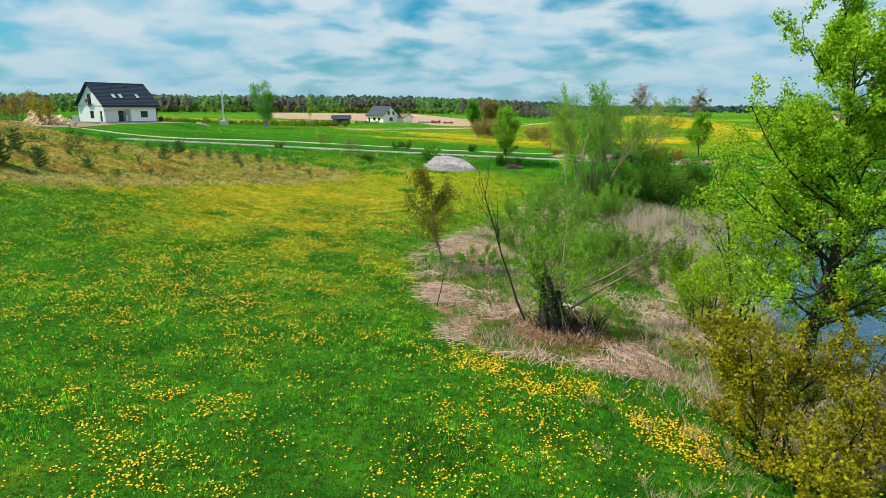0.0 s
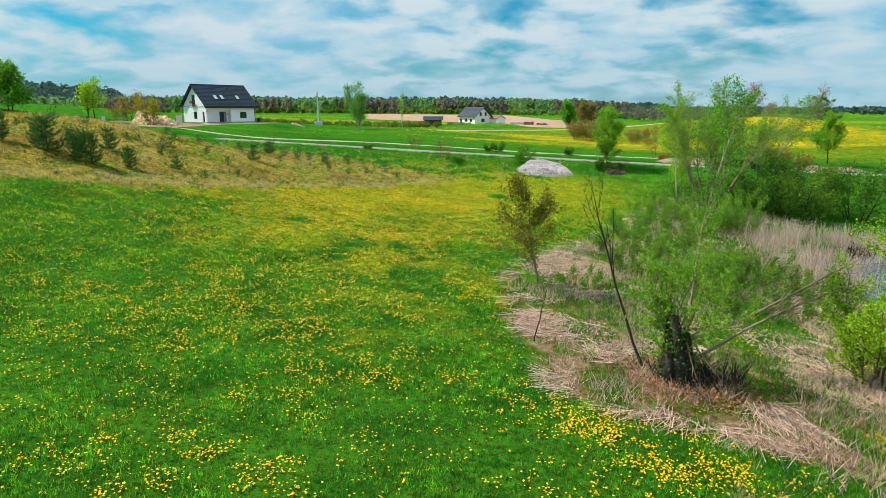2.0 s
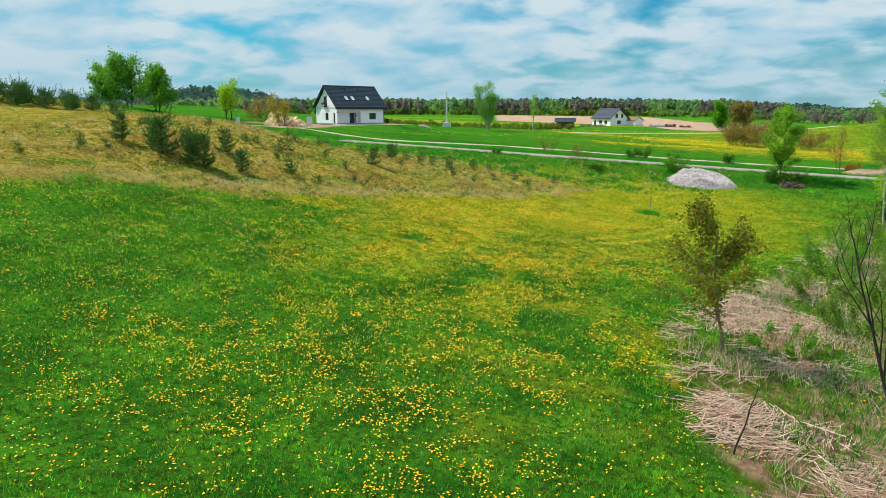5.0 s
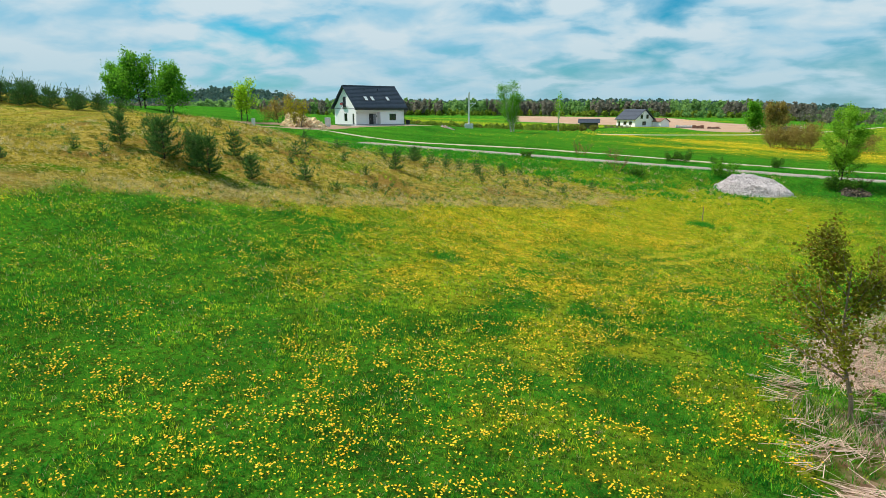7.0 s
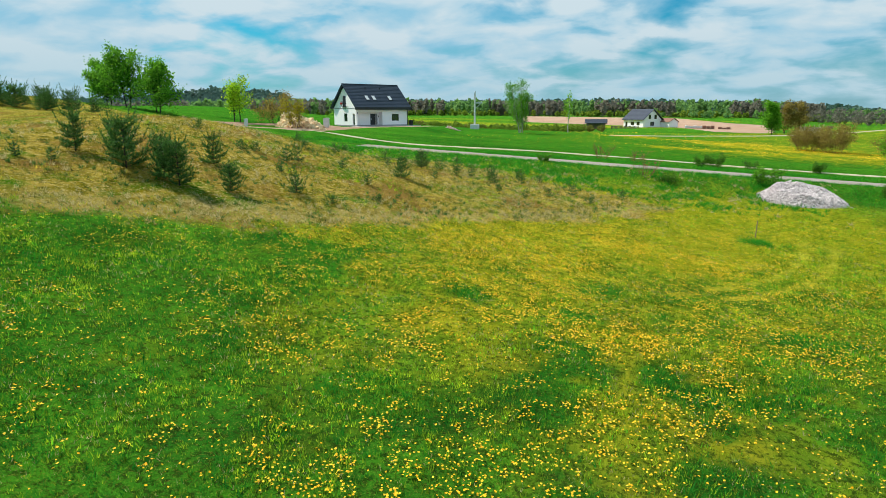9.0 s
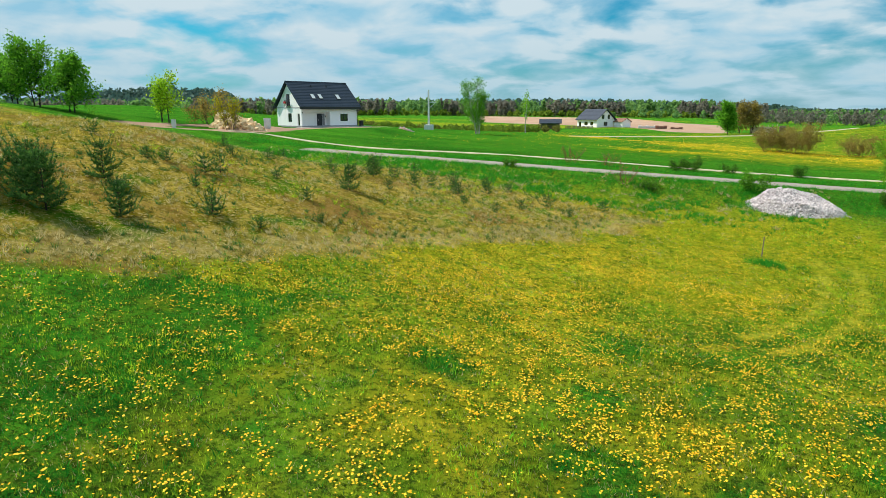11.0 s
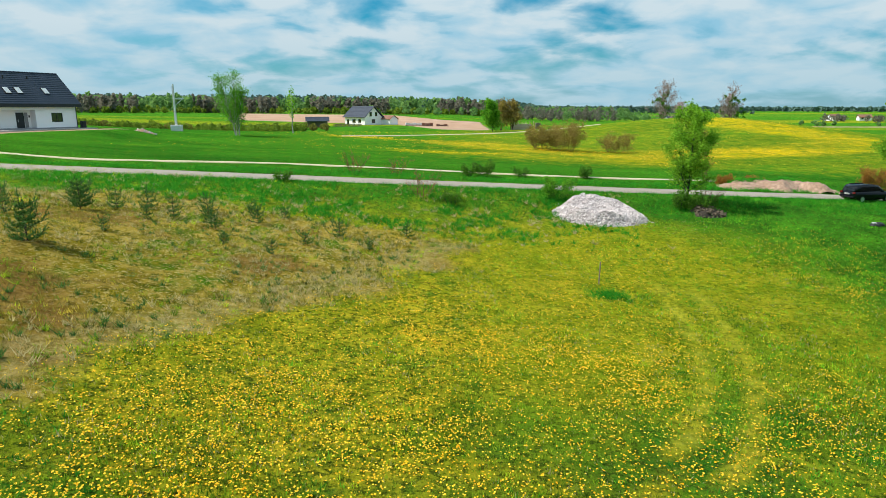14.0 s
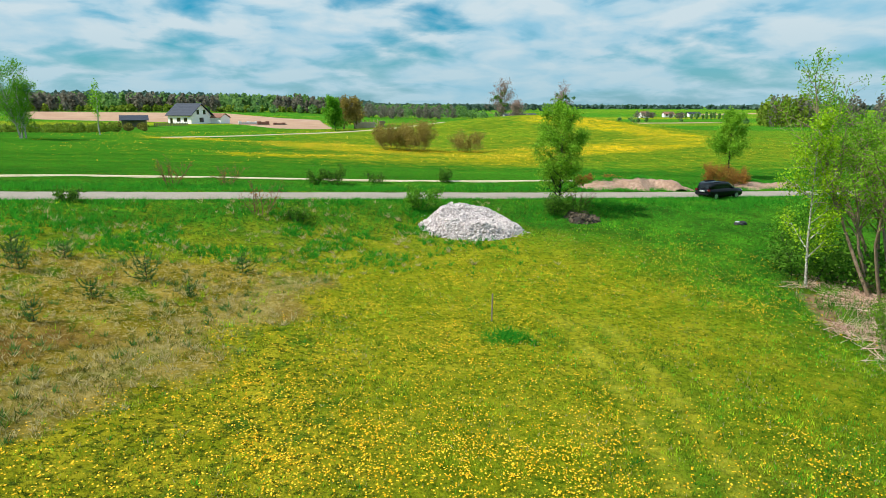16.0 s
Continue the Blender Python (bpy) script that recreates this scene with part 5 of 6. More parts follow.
part("dead_limb", fast_mesh("dead_limb", *tubes(dead, 6), BARK_WILLOW, True), None, stool, "grey broken limbs hanging down")

# added twigs, kept dark to stand in for deep shade at the stool's foot
tangle = []
for k in range(260):
    a, r = rng.uniform(0, 2 * math.pi), 1.5 * math.sqrt(rng.uniform(0, 1))
    f = np.array([0.6 + r * 1.25 * math.cos(a), r * 0.7 * math.sin(a) - 0.1, -0.05])
    e = f + np.array([rng.normal() * 0.5, rng.normal() * 0.4, rng.uniform(0.15, 1.0)])
    tangle.append([(f, 0.022), ((f + e) / 2 + rng.normal(size=3) * 0.08, 0.017), (e, 0.006)])
tagged(part("tangle", fast_mesh("tangle", *tubes(tangle, 4), BARK_DARK, True), None, stool, "dark twigs added as shade at the foot of the stool"), kind="stuff")

# thin birches and willow group further along the shore
tree("slim_tree", (5.9, 29.2), 10.8, 1, 4200, 0.055, LEAF_GREEN, BARK_WILLOW, "slim tall tree with sparse fresh leaves behind the willow stool", seed=31, spec=dict(SPARSE, bare=(0.4, 0.25, 0.1), angle=(32, 40, 40), ratio=(0.24, 0.45, 0.5)), jitter=0.13, radius=0.06, lean=0.03)
tree("birch_tree", (14.3, 70.3), 8.6, 1, 5200, 0.085, LEAF_LIME, BARK_BIRCH, "slim white-stemmed birch above the reeds", seed=32, spec=dict(SPARSE, forks=(16, 5, 3), bare=(0.2, 0.2, 0.1), bend=0.015, rise=(0.15, 0.06, 0.03), angle=(50, 45, 40), ratio=(0.24, 0.45, 0.5)), jitter=0.2, radius=0.075, lean=0.15, toward=3.0)
tree("willow_tree", (16.8, 67.5), 12.0, 11, 26000, 0.058, LEAF_WILLOW, BARK_WILLOW, "many-stemmed willow with drooping fine twigs", seed=33, spec=dict(DROOP, forks=(18, 7, 3), rise=(0.07, -0.02, -0.08)), jitter=0.12, lean=0.50, spread=0.85, radius=0.095, long=2.8)
tree("willow_tree", (20.5, 70.5), 11.0, 6, 13000, 0.07, LEAF_GREEN, BARK_WILLOW, "willow with fresh green crown behind the birch", seed=34, spec=DROOP, jitter=0.25, lean=0.36, spread=0.6, radius=0.09, long=2.2)
for k, (x, y, h, n_, m_) in enumerate(((21.5, 66, 5.0, 13000, LEAF_DARK), (25.5, 68, 5.4, 13000, LEAF_SCRUB), (23.5, 63.5, 4.0, 11000, LEAF_SCRUB), (29.5, 66, 4.8, 12000, LEAF_DARK), (17.6, 66.0, 2.0, 5000, LEAF_DARK), (21.5, 77.0, 2.6, 4500, LEAF_GREEN), (18.3, 73.2, 2.2, 4500, LEAF_DARK), (15.6, 71.8, 1.7, 4200, LEAF_DARK), (17.2, 70.2, 1.9, 4200, LEAF_DARK))):
    tree("shore_bush", (x, y), h, 6, int(0.55 * n_), 0.115, m_, BARK_DARK, "dense dark green bush by the pond" if m_ is LEAF_DARK else "green bush in the grass by the pond", "bush", seed=40 + k, spec=SHRUB, jitter=0.35, lean=0.6, spread=0.8, group="shore bushes")
SCRUB = dict(forks=(8, 5, 0), bare=(0.1, 0.1, 0.1), angle=(26, 30, 30), ratio=(0.5, 0.5, 0.4), shape=lambda f: 1.1 - 0.5 * f, bend=0.07, rise=(0.05, 0.06, 0.03))
rng = np.random.default_rng(58)
SCRUB_AT = [(8.5, 45.5, 2.2), (10.5, 51, 2.4), (13.0, 55, 2.6), (7.0, 52.5, 2.0), (12.5, 60.5, 2.4), (16.0, 56.5, 1.8), (17.5, 61.0, 2.6), (9.5, 40.5, 1.9), (5.2, 46.5, 1.5), (11.6, 44.0, 1.7), (9.2, 57.0, 2.2), (2.2, 38.2, 0.8)]
SCRUB_AT += [(rng.uniform(4, 17), rng.uniform(36, 64), rng.uniform(1.2, 2.2)) for _ in range(22)]
for k, (x, y, h) in enumerate(SCRUB_AT):
    if x < straw_edge(y) + 2.0 and h > 1.0 or (x > 15 and 44 < y < 54):
        continue
    tree("willow_shrub", (x, y), h, 7, int(1500 * h), 0.058, (LEAF_SCRUB, LEAF_SCRUB, LEAF_WILLOW, LEAF_GREEN)[k % 4], TWIG, "low thin-twigged olive-green willow shrub", "shrub", seed=60 + k, spec=SCRUB, jitter=0.10, lean=0.50, spread=0.9, radius=0.014, group="willow shrubs", long=2.2, sides=3)
tree("young_alder", (14.4, 28.3), 9.0, 4, 20000, 0.066, LEAF_LIME, BARK_DARK, "young lime-green alder at the foot of the tall tree", seed=7, spec=dict(SHRUB, forks=(16, 6, 3), bare=(0.3, 0.15, 0.1)), jitter=0.12, lean=0.22, spread=0.5, radius=0.07)

for k, (x, y, h) in enumerate(((13.8, 18.4, 1.9), (12.6, 16.2, 1.5), (14.6, 16.8, 1.7))):
    tree("dead_brush", (x, y), h, 10, 300, 0.06, LEAF_LITTER, TWIG, "brown dead brush on the pond bank", "brush", seed=160 + k, spec=dict(SHRUB, forks=(8, 5, 2), bend=0.2), jitter=0.12, lean=0.9, spread=0.9, radius=0.018, group="dead brush", sides=3)
tree("fallen_branch", (14.8, 17.4), 3.4, 1, 0, 0, None, BARK_BIRCH, "pale fallen dead branch lying in the brush", "branch", seed=165, top=1, spec=dict(SPARSE, forks=(6, 0, 0), bend=0.04, rise=(0.0, 0.0, 0.0)), radius=0.045, lean=2.2, toward=2.7)

# ---- along the road ----
tree("roadside_tree", (8.9, 87.3), 7.2, 1, 15000, 0.095, LEAF_FRESH, BARK_DARK, "young green tree beside the gravel road", seed=71, spec=dict(SHRUB, bare=(0.12, 0.1, 0.1), forks=(32, 8, 4), angle=(56, 48, 42), ratio=(0.38, 0.45, 0.45), bend=0.05, shape=lambda f: 0.62 + 1.5 * f - 1.75 * f * f), jitter=0.16, lean=0.0, spread=0.2, radius=0.09)
tree("field_maple", (45.2, 109.0), 7.6, 1, 9500, 0.14, LEAF_FRESH, BARK_DARK, "round leafy tree on the bank past the road", seed=72, spec=dict(BROAD, bare=(0.28, 0.12, 0.05)), jitter=0.2, lean=0.02)
for k, (x, y, h, lab, m_, nl, st) in enumerate((
        (8.3, 86.5, 1.4, "dark twiggy undergrowth at the foot of the tree", BARK_DARK, 2600, 12), (9.9, 86.4, 1.1, "dark twiggy undergrowth at the foot of the tree", BARK_DARK, 1400, 9), (10.8, 87.6, 1.7, "bare reddish twiggy shrub under the tree", TWIG_RED, 0, 9), (18.6, 99.5, 1.1, "rust-brown twiggy shrub at the sand bank", TWIG_RED, 2600, 12), (22.3, 100.6, 0.9, "rust-brown twiggy shrub at the sand bank", TWIG_RED, 1500, 10),
        (34.2, 99.3, 2.5, "rust-brown shrub over the sand cutting", TWIG_RED, 5200, 18), (37.6, 99.6, 2.2, "rust-brown shrub over the sand cutting", TWIG_RED, 2600, 12),
        (-18.6, 97.4, 2.1, "bare reddish shrub beside the road", TWIG_RED, 120, 9), (-14.6, 98.2, 1.8, "bare reddish shrub beside the road", TWIG_RED, 100, 8), (-12.6, 86.0, 2.2, "brown twiggy shrub on the road verge", TWIG_RED, 60, 9))):
    tree("twiggy_shrub", (x, y), h, st, nl, 0.08, LEAF_DARK if m_ is BARK_DARK else LEAF_RUST, m_, lab, "shrub", seed=80 + k, spec=dict(SHRUB, forks=(6, 4, 2)), jitter=0.12, lean=0.55, spread=0.35, radius=0.018, group="twiggy shrubs", sides=3)
tree("budding_sapling", (17.6, 101.5), 5.2, 3, 650, 0.09, LEAF_RUST, TWIG_RED, "thin tree with orange spring buds past the road", "tree", seed=170, spec=dict(SPARSE, forks=(12, 5, 3), bare=(0.15, 0.2, 0.1)), jitter=0.12, lean=0.22, spread=0.2, radius=0.035, sides=4)
for k, (x, y, h, nl) in enumerate(((-1.9, 87.2, 1.8, 2200), (-7.6, 99.6, 1.3, 1300), (-5.9, 99.9, 1.6, 1400), (4.7, 101.4, 1.3, 1600), (-2.2, 100.8, 1.0, 700), (-10.4, 85.2, 0.9, 900), (-23.4, 88.0, 1.0, 800))):
    tree("roadside_shrub", (x, y), h, 5, nl, 0.085, LEAF_DARK if k != 0 else LEAF_GREEN, BARK_DARK, "small dark green shrub on the road verge", "shrub", seed=95 + k, spec=SHRUB, jitter=0.14, lean=0.5, spread=0.25, radius=0.02, group="roadside shrubs", sides=3)
for k, (x, y, h, st, nl, m_, lf) in enumerate(((9.2, 141.2, 4.0, 18, 4500, TWIG_RED, LEAF_BROWN), (12.6, 138.8, 4.6, 20, 5200, TWIG_RED, LEAF_BROWN), (20.8, 138.2, 3.2, 12, 2400, TWIG_RED, LEAF_BROWN))):
    tree("thicket", (x, y), h, st, nl, 0.14, lf, m_, "brown twiggy thicket standing in the dandelion field", "bush", seed=110 + k, spec=dict(SHRUB, forks=(8, 5, 2)), jitter=0.28, lean=0.5, spread=1.2, radius=0.03, group="field thickets", sides=3)

# ---- trees round the houses ----
tree("poplar_tree", (-43.2, 153.0), 10.2, 3, 11000, 0.13, LEAF_GREEN, BARK_BIRCH, "tall narrow birch with green crown", seed=120, spec=dict(DROOP, bare=(0.1, 0.15, 0.1), angle=(34, 40, 40), ratio=(0.32, 0.5, 0.5)), jitter=0.35, lean=0.10, spread=0.5)
tree("birch_tree", (-37.0, 174.0), 9.2, 1, 420, 0.22, LEAF_WILLOW, BARK_BIRCH, "slim birch with few leaves in the field", seed=121, spec=dict(SPARSE, bare=(0.2, 0.2, 0.1), angle=(30, 40, 40), ratio=(0.25, 0.5, 0.5)), jitter=0.3, lean=0.02, radius=0.13)
tree("field_tree", (10.2, 203.0), 7.6, 1, 5000, 0.30, LEAF_GREEN, BARK_DARK, "small round green tree beside the far track", seed=122, spec=BROAD, jitter=0.45, lean=0.02)
for k, (x, y, h) in enumerate(((14.4, 214.0, 8.2), (17.4, 215.0, 8.0))):
    tree("budding_tree", (x, y), h, 2, 2600, 0.24, LEAF_BROWN, BARK_DARK, "tree with rust-brown spring buds", seed=123 + k, spec=dict(BROAD, forks=(18, 7, 3)), jitter=0.35, lean=0.15, spread=0.3, group="budding trees")
for k, (x, y, h) in enumerate(((-89.6, 93.6, 7.9), (-83.4, 93.4, 6.7), (-94.6, 94.5, 7.0))):
    tree("hill_tree", (x, y), h, 2, 7500, 0.20, LEAF_GREEN, BARK_DARK, "broad leafy green tree on the hill crest", seed=130 + k, spec=dict(BROAD, ratio=(0.56, 0.42, 0.45), shape=lambda f: 1.1 - 0.6 * f), jitter=0.32, lean=0.12, spread=0.3, group="hill trees")
tree("hill_birch", (-75.3, 101.0), 6.6, 3, 2600, 0.19, LEAF_LIME, BARK_DARK, "thin yellow-green tree behind the hill", seed=135, spec=dict(SPARSE, bare=(0.2, 0.2, 0.1)), jitter=0.35, lean=0.12, spread=0.5)
tree("budding_tree", (-72.5, 107.0), 4.6, 5, 2000, 0.17, LEAF_BROWN, BARK_DARK, "low tree with rust-brown buds near the yard", seed=136, spec=SHRUB, jitter=0.35, lean=0.5, spread=0.8, group="budding trees")
tree("yard_shrub", (-62.8, 98.6), 4.2, 8, 1700, 0.13, LEAF_OLIVE, TWIG, "yellow-leafing shrub in front of the brick heap", "shrub", seed=137, spec=SHRUB, jitter=0.2, lean=0.4, spread=0.5, radius=0.03)

# ---- young pines on the dry hillside ----
PINES = ((-41.3, 47.0, 2.5), (-37.5, 47.0, 3.3), (-39.0, 47.8, 2.6), (-37.3, 49.4, 2.0), (-34.2, 47.4, 2.9), (-35.4, 47.6, 2.4), (-36.1, 52.2, 2.1), (-32.4, 49.3, 1.9), (-30.9, 53.3, 1.5),
         (-34.9, 58.0, 1.5), (-37.0, 57.5, 0.9), (-37.7, 56.8, 0.9), (-41.5, 43.7, 1.0), (-40.6, 38.6, 0.8), (-40.2, 44.7, 0.8), (-36.2, 66.5, 1.2), (-29.6, 65.4, 2.0), (-29.7, 60.1, 1.0),
         (-31.4, 73.4, 1.8), (-30.2, 75.0, 1.4), (-27.0, 74.6, 1.5), (-20.7, 70.0, 1.0), (-17.8, 74.9, 1.4), (-13.9, 76.3, 1.1), (-34.7, 59.1, 1.6), (-30.5, 52.8, 1.5), (-27.3, 57.3, 0.6), (-28.5, 53.6, 0.7),
         (-25.2, 75.0, 1.0), (-32.8, 62.0, 0.8), (-23.5, 78.0, 1.1), (-38.5, 72.0, 1.0), (-42.5, 58.0, 1.0), (-44.5, 52.0, 0.9),
         (-29.0, 76.2, 1.6), (-27.9, 73.2, 1.1), (-25.8, 76.8, 1.5), (-24.4, 73.4, 1.2), (-22.6, 75.6, 1.4), (-21.4, 77.6, 1.0), (-33.0, 76.0, 1.3), (-34.6, 72.2, 1.1), (-32.6, 69.0, 1.0), (-28.4, 69.4, 0.9), (-23.2, 70.6, 0.8), (-36.8, 63.2, 1.0), (-39.6, 66.0, 1.2), (-33.6, 55.6, 0.9), (-19.4, 72.4, 1.0), (-16.0, 73.0, 0.8))
for k, (x, y, h) in enumerate(PINES):
    h = h * 0.92 if h > 1.7 else h * 0.78
    pine("pine_tree", (x, y), h, "young dark green pine on the dry slope" if h > 1.4 else "small pine seedling in dry grass", 200 + k, "young pines", 1.25 if h < 1.5 else 0.95)
CREST = ((-77.5, 62.5, 2.4), (-75.5, 65.0, 2.2), (-72.0, 62.0, 2.5), (-70.2, 63.0, 2.0), (-66.2, 63.5, 1.8), (-64.6, 64.8, 2.0), (-63.0, 66.0, 1.5), (-73.6, 59.0, 2.3), (-76.0, 60.0, 2.4), (-60.6, 65.5, 1.2), (-78.6, 60.8, 2.6), (-74.6, 61.2, 2.2), (-71.0, 60.6, 1.9), (-68.4, 62.2, 2.1), (-67.4, 64.6, 1.7), (-69.2, 65.4, 2.0), (-65.4, 62.4, 1.4), (-79.6, 63.4, 2.4), (-73.0, 63.4, 2.0), (-76.4, 63.6, 2.1), (-62.0, 63.4, 1.2))
for k, (x, y, h) in enumerate(CREST):
    pine("pine_tree", (x, y), h, "dark green pine on the hill crest", 260 + k, "crest pines", 1.35)

# ---- grass, flowers, straw, reeds ----
rng = np.random.default_rng(77)


def open_grass(x, y):
    return (1 - 0.9 * is_dry(x, y)) * (1 - 0.75 * is_straw(x, y)) * (np.abs(y - road_y(x)) > 2.0) * (ground_z(x, y) > -1.6) * fade((80 - np.hypot(x + 10, y - 30)) / 70) * fade((y - 7) / 5) * (1 - np.clip(1.3 * mower_tracks(x, y), 0, 0.9))


x, y = scatter(rng, 300000, -40, 14, 7, 92, lambda x, y: open_grass(x, y) * (0.30 + 0.70 * (patches(x, y, 1.7, 31) > 0.48)) * (0.45 + 0.55 * fade((y - 22) / 16)))
stuff("meadow_grass", *blades(rng, x, y, 0.12, 0.013, 0.45, 3), GRASS, "short olive-green meadow grass", "grass")
x, y = scatter(rng, 178000, -36, 24, 7, 90, lambda x, y: open_grass(x, y) * (0.06 + 0.94 * fade((x + 6) / 10 + 2.4 * (patches(x, y, 2.8, 41) - 0.5) + 0.8 * fade((34 - y) / 14))) * (1 - 0.7 * fade((y - 52) / 8) * fade((13 - x) / 6)))
stuff("lush_grass", *blades(rng, x, y, 0.17, 0.013, 0.45), GRASS_LUSH, "lush bright green grass tufts", "grass")
x, y = scatter(rng, 85000, -62, -4, 20, 90, lambda x, y: is_dry(x, y) * (0.25 + 0.75 * (patches(x, y, 2.2, 51) > 0.5)) * fade((x + 66) / 20))
stuff("dry_grass", *blades(rng, x, y, 0.16, 0.013, 0.6), GRASS_SLOPE, "dry straw-coloured grass on the slope", "grass")

x, y = scatter(rng, 90000, -58, 45, 78, 106, lambda x, y: fade((np.abs(y - road_y(x)) - 1.9) / 0.8) * fade((9 - np.abs(y - road_y(x))) / 4) * (0.2 + 0.8 * (patches(x, y, 2.4, 45) > 0.47)) * (is_soil(x, y) < 0.2))
stuff("verge_grass", *blades(rng, x, y, 0.28, 0.016, 0.7, 3), GRASS_DEEP, "tall lush grass on the road verges", "grass")
x, y = scatter(rng, 90000, -40, 12, 12, 84, lambda x, y: 0.45 * open_grass(x, y) * (0.15 + 0.85 * (patches(x, y, 1.6, 47) > 0.5)) * fade((y - 17) / 20) + 0.5 * is_dry(x, y) * (y > 66))
stuff("withered_grass", *blades(rng, x, y, 0.11, 0.009, 0.6, 3), GRASS_DRY, "withered pale blades among the green grass", "grass")
x, y = scatter(rng, 1300, -5.2, -3.0, 66.9, 68.9, lambda x, y: blob(x, y, -4.0, 68.0, 0.75, 0.5))
stuff("grass_tussock", *blades(rng, x, y, 0.26, 0.014, 0.8, 4), GRASS_DEEP, "dark lush grass tussock beside the stake", "grass")
count = 1200000
x, y = rng.uniform(-44, 16, count), rng.uniform(9, 86, count)
cluster = fade((patches(x, y, 3.4, 61) - 0.43 - 0.04 * fade((42 - y) / 8)) / 0.14)
cluster = np.maximum(np.maximum(cluster, flower_band(x, y)), 0.32 * fade((y - 44) / 8))
dens = yellowness(x, y)[0] * (0.24 + 0.76 * cluster) * (0.12 + 0.88 * np.maximum(fade((lattice(x / 0.45, y / 0.45, 71) - 0.42) / 0.22), 0.4 * fade((y - 44) / 8) + flower_band(x, y)))
keep = rng.uniform(0, 1, count) < dens * 0.60 * fade((y - 7.5) / 5)
x, y = x[keep], y[keep]
n_ = len(x)
ang = np.arange(4) * np.pi / 2
r = rng.uniform(0.024, 0.040, n_) * (1 - 0.2 * fade((y - 42) / 8))
tilt, spin = rng.uniform(0, 0.7, n_), rng.uniform(0, 2 * np.pi, n_)
ring = np.stack([np.cos(ang)[None] * r[:, None], np.sin(ang)[None] * r[:, None] * np.cos(tilt)[:, None], np.sin(ang)[None] * r[:, None] * np.sin(tilt)[:, None]], -1)
rot = np.stack([np.cos(spin)[:, None] * ring[..., 0] - np.sin(spin)[:, None] * ring[..., 1], np.sin(spin)[:, None] * ring[..., 0] + np.cos(spin)[:, None] * ring[..., 1], ring[..., 2]], -1)
V = rot + np.c_[x, y, ground_z(x, y) + rng.uniform(0.07, 0.14, n_)][:, None]
stuff("dandelion_flowers", V.reshape(-1, 3), np.arange(4 * n_).reshape(-1, 4), PETAL, "bright yellow dandelions scattered in the meadow", "flowers")

# flattened straw in swathes
x, y = scatter(rng, 135000, -3, 20, 15, 72, lambda x, y: is_straw(x, y) * fade((patches(x, y, 2.8, 81) - 0.46) / 0.10) * (np.hypot(x - SX, y - SY) > 0.6))
n_ = len(x)
flow = 2 * np.pi * patches(x, y, 4.0, 91) + rng.normal(size=n_) * 0.55
ln = rng.uniform(0.35, 1.25, n_)
a = np.c_[x, y, ground_z(x, y) + rng.uniform(0.02, 0.16, n_)]
e = a + np.c_[np.cos(flow) * ln, np.sin(flow) * ln, rng.uniform(-0.05, 0.12, n_)]
e[:, 2] = np.maximum(e[:, 2], ground_z(e[:, 0], e[:, 1]) + 0.02)
s = np.c_[-np.sin(flow), np.cos(flow), rng.normal(size=n_) * 0.5] * rng.uniform(0.005, 0.011, n_)[:, None]
V = np.stack([a - s, a + s, e + s, e - s], 1).reshape(-1, 3)
stuff("flattened_straw", V, np.arange(4 * n_).reshape(-1, 4), STRAW, "flattened dry pale reed straw in swathes", "straw")
x, y = scatter(rng, 52000, 8, 31, 20, 64, lambda x, y: np.clip(0.8 * fade((x - 14.0 - 0.1 * (y - 46)) / 3) * fade((30 - x) / 3) * fade((y - 44) / 3) * fade((62 - y) / 3) + 0.22 * fade((x - 15.5) / 3) * fade((21 - x) / 3) * fade((48 - y) / 4), 0, 1) * (0.15 + 0.85 * (patches(x, y, 2.4, 101) > 0.45)))
stuff("standing_reeds", *blades(rng, x, y, 1.0, 0.016, 0.30, 2), REED, "pale dry standing reeds along the pond", "reeds")
x, y = scatter(rng, 42000, -2, 24, 15, 72, lambda x, y: fade((x - straw_edge(y)) / 1.5) * (0.1 + 0.9 * (patches(x, y, 2.8, 111) > 0.49)) * (np.hypot(x - SX, y - SY) > 1.0))
stuff("marsh_grass", *blades(rng, x, y, 0.36, 0.016, 0.5, 3), GRASS_MARSH, "green marsh grass growing through straw", "grass")
x, y = scatter(rng, 30000, -2, 22, 15, 66, lambda x, y: np.clip(0.8 * fade((x - straw_edge(y)) / 1.5) * (patches(x, y, 2.2, 121) > 0.47) + 0.9 * blob(x, y, 9.6, 21.6, 2.0, 2.0), 0, 1) * (np.hypot(x - SX, y - SY) > 1.0))
stuff("sedge", *blades(rng, x, y, 0.55, 0.010, 0.7, 3), STRAW, "standing pale dead sedge among the straw", "grass")
x, y = scatter(rng, 260, 2.5, 9, 12.5, 20, lambda x, y: fade((x - 2.8 - 0.25 * (20 - y)) / 2) * fade((patches(x, y, 1.4, 123) - 0.50) / 0.08))
stuff("straw_tufts", *blades(rng, x, y, 0.34, 0.012, 0.9, 14), GRASS_DRY, "pale dead grass tufts among the dandelions", "grass")
x, y = scatter(rng, 10000, -50, 0, 40, 89, lambda x, y: is_dry(x, y) * (0.6 * fade((patches(x, y, 3.0, 131) - 0.45) / 0.1) + 1.0 * blob(dry_edge(y) - x, y * 0, 1.6, 0, 2.0, 1)) + 0.35 * fade((y - 70) / 8) * fade((-4 - x) / 6) * (patches(x, y, 2.0, 133) > 0.55))
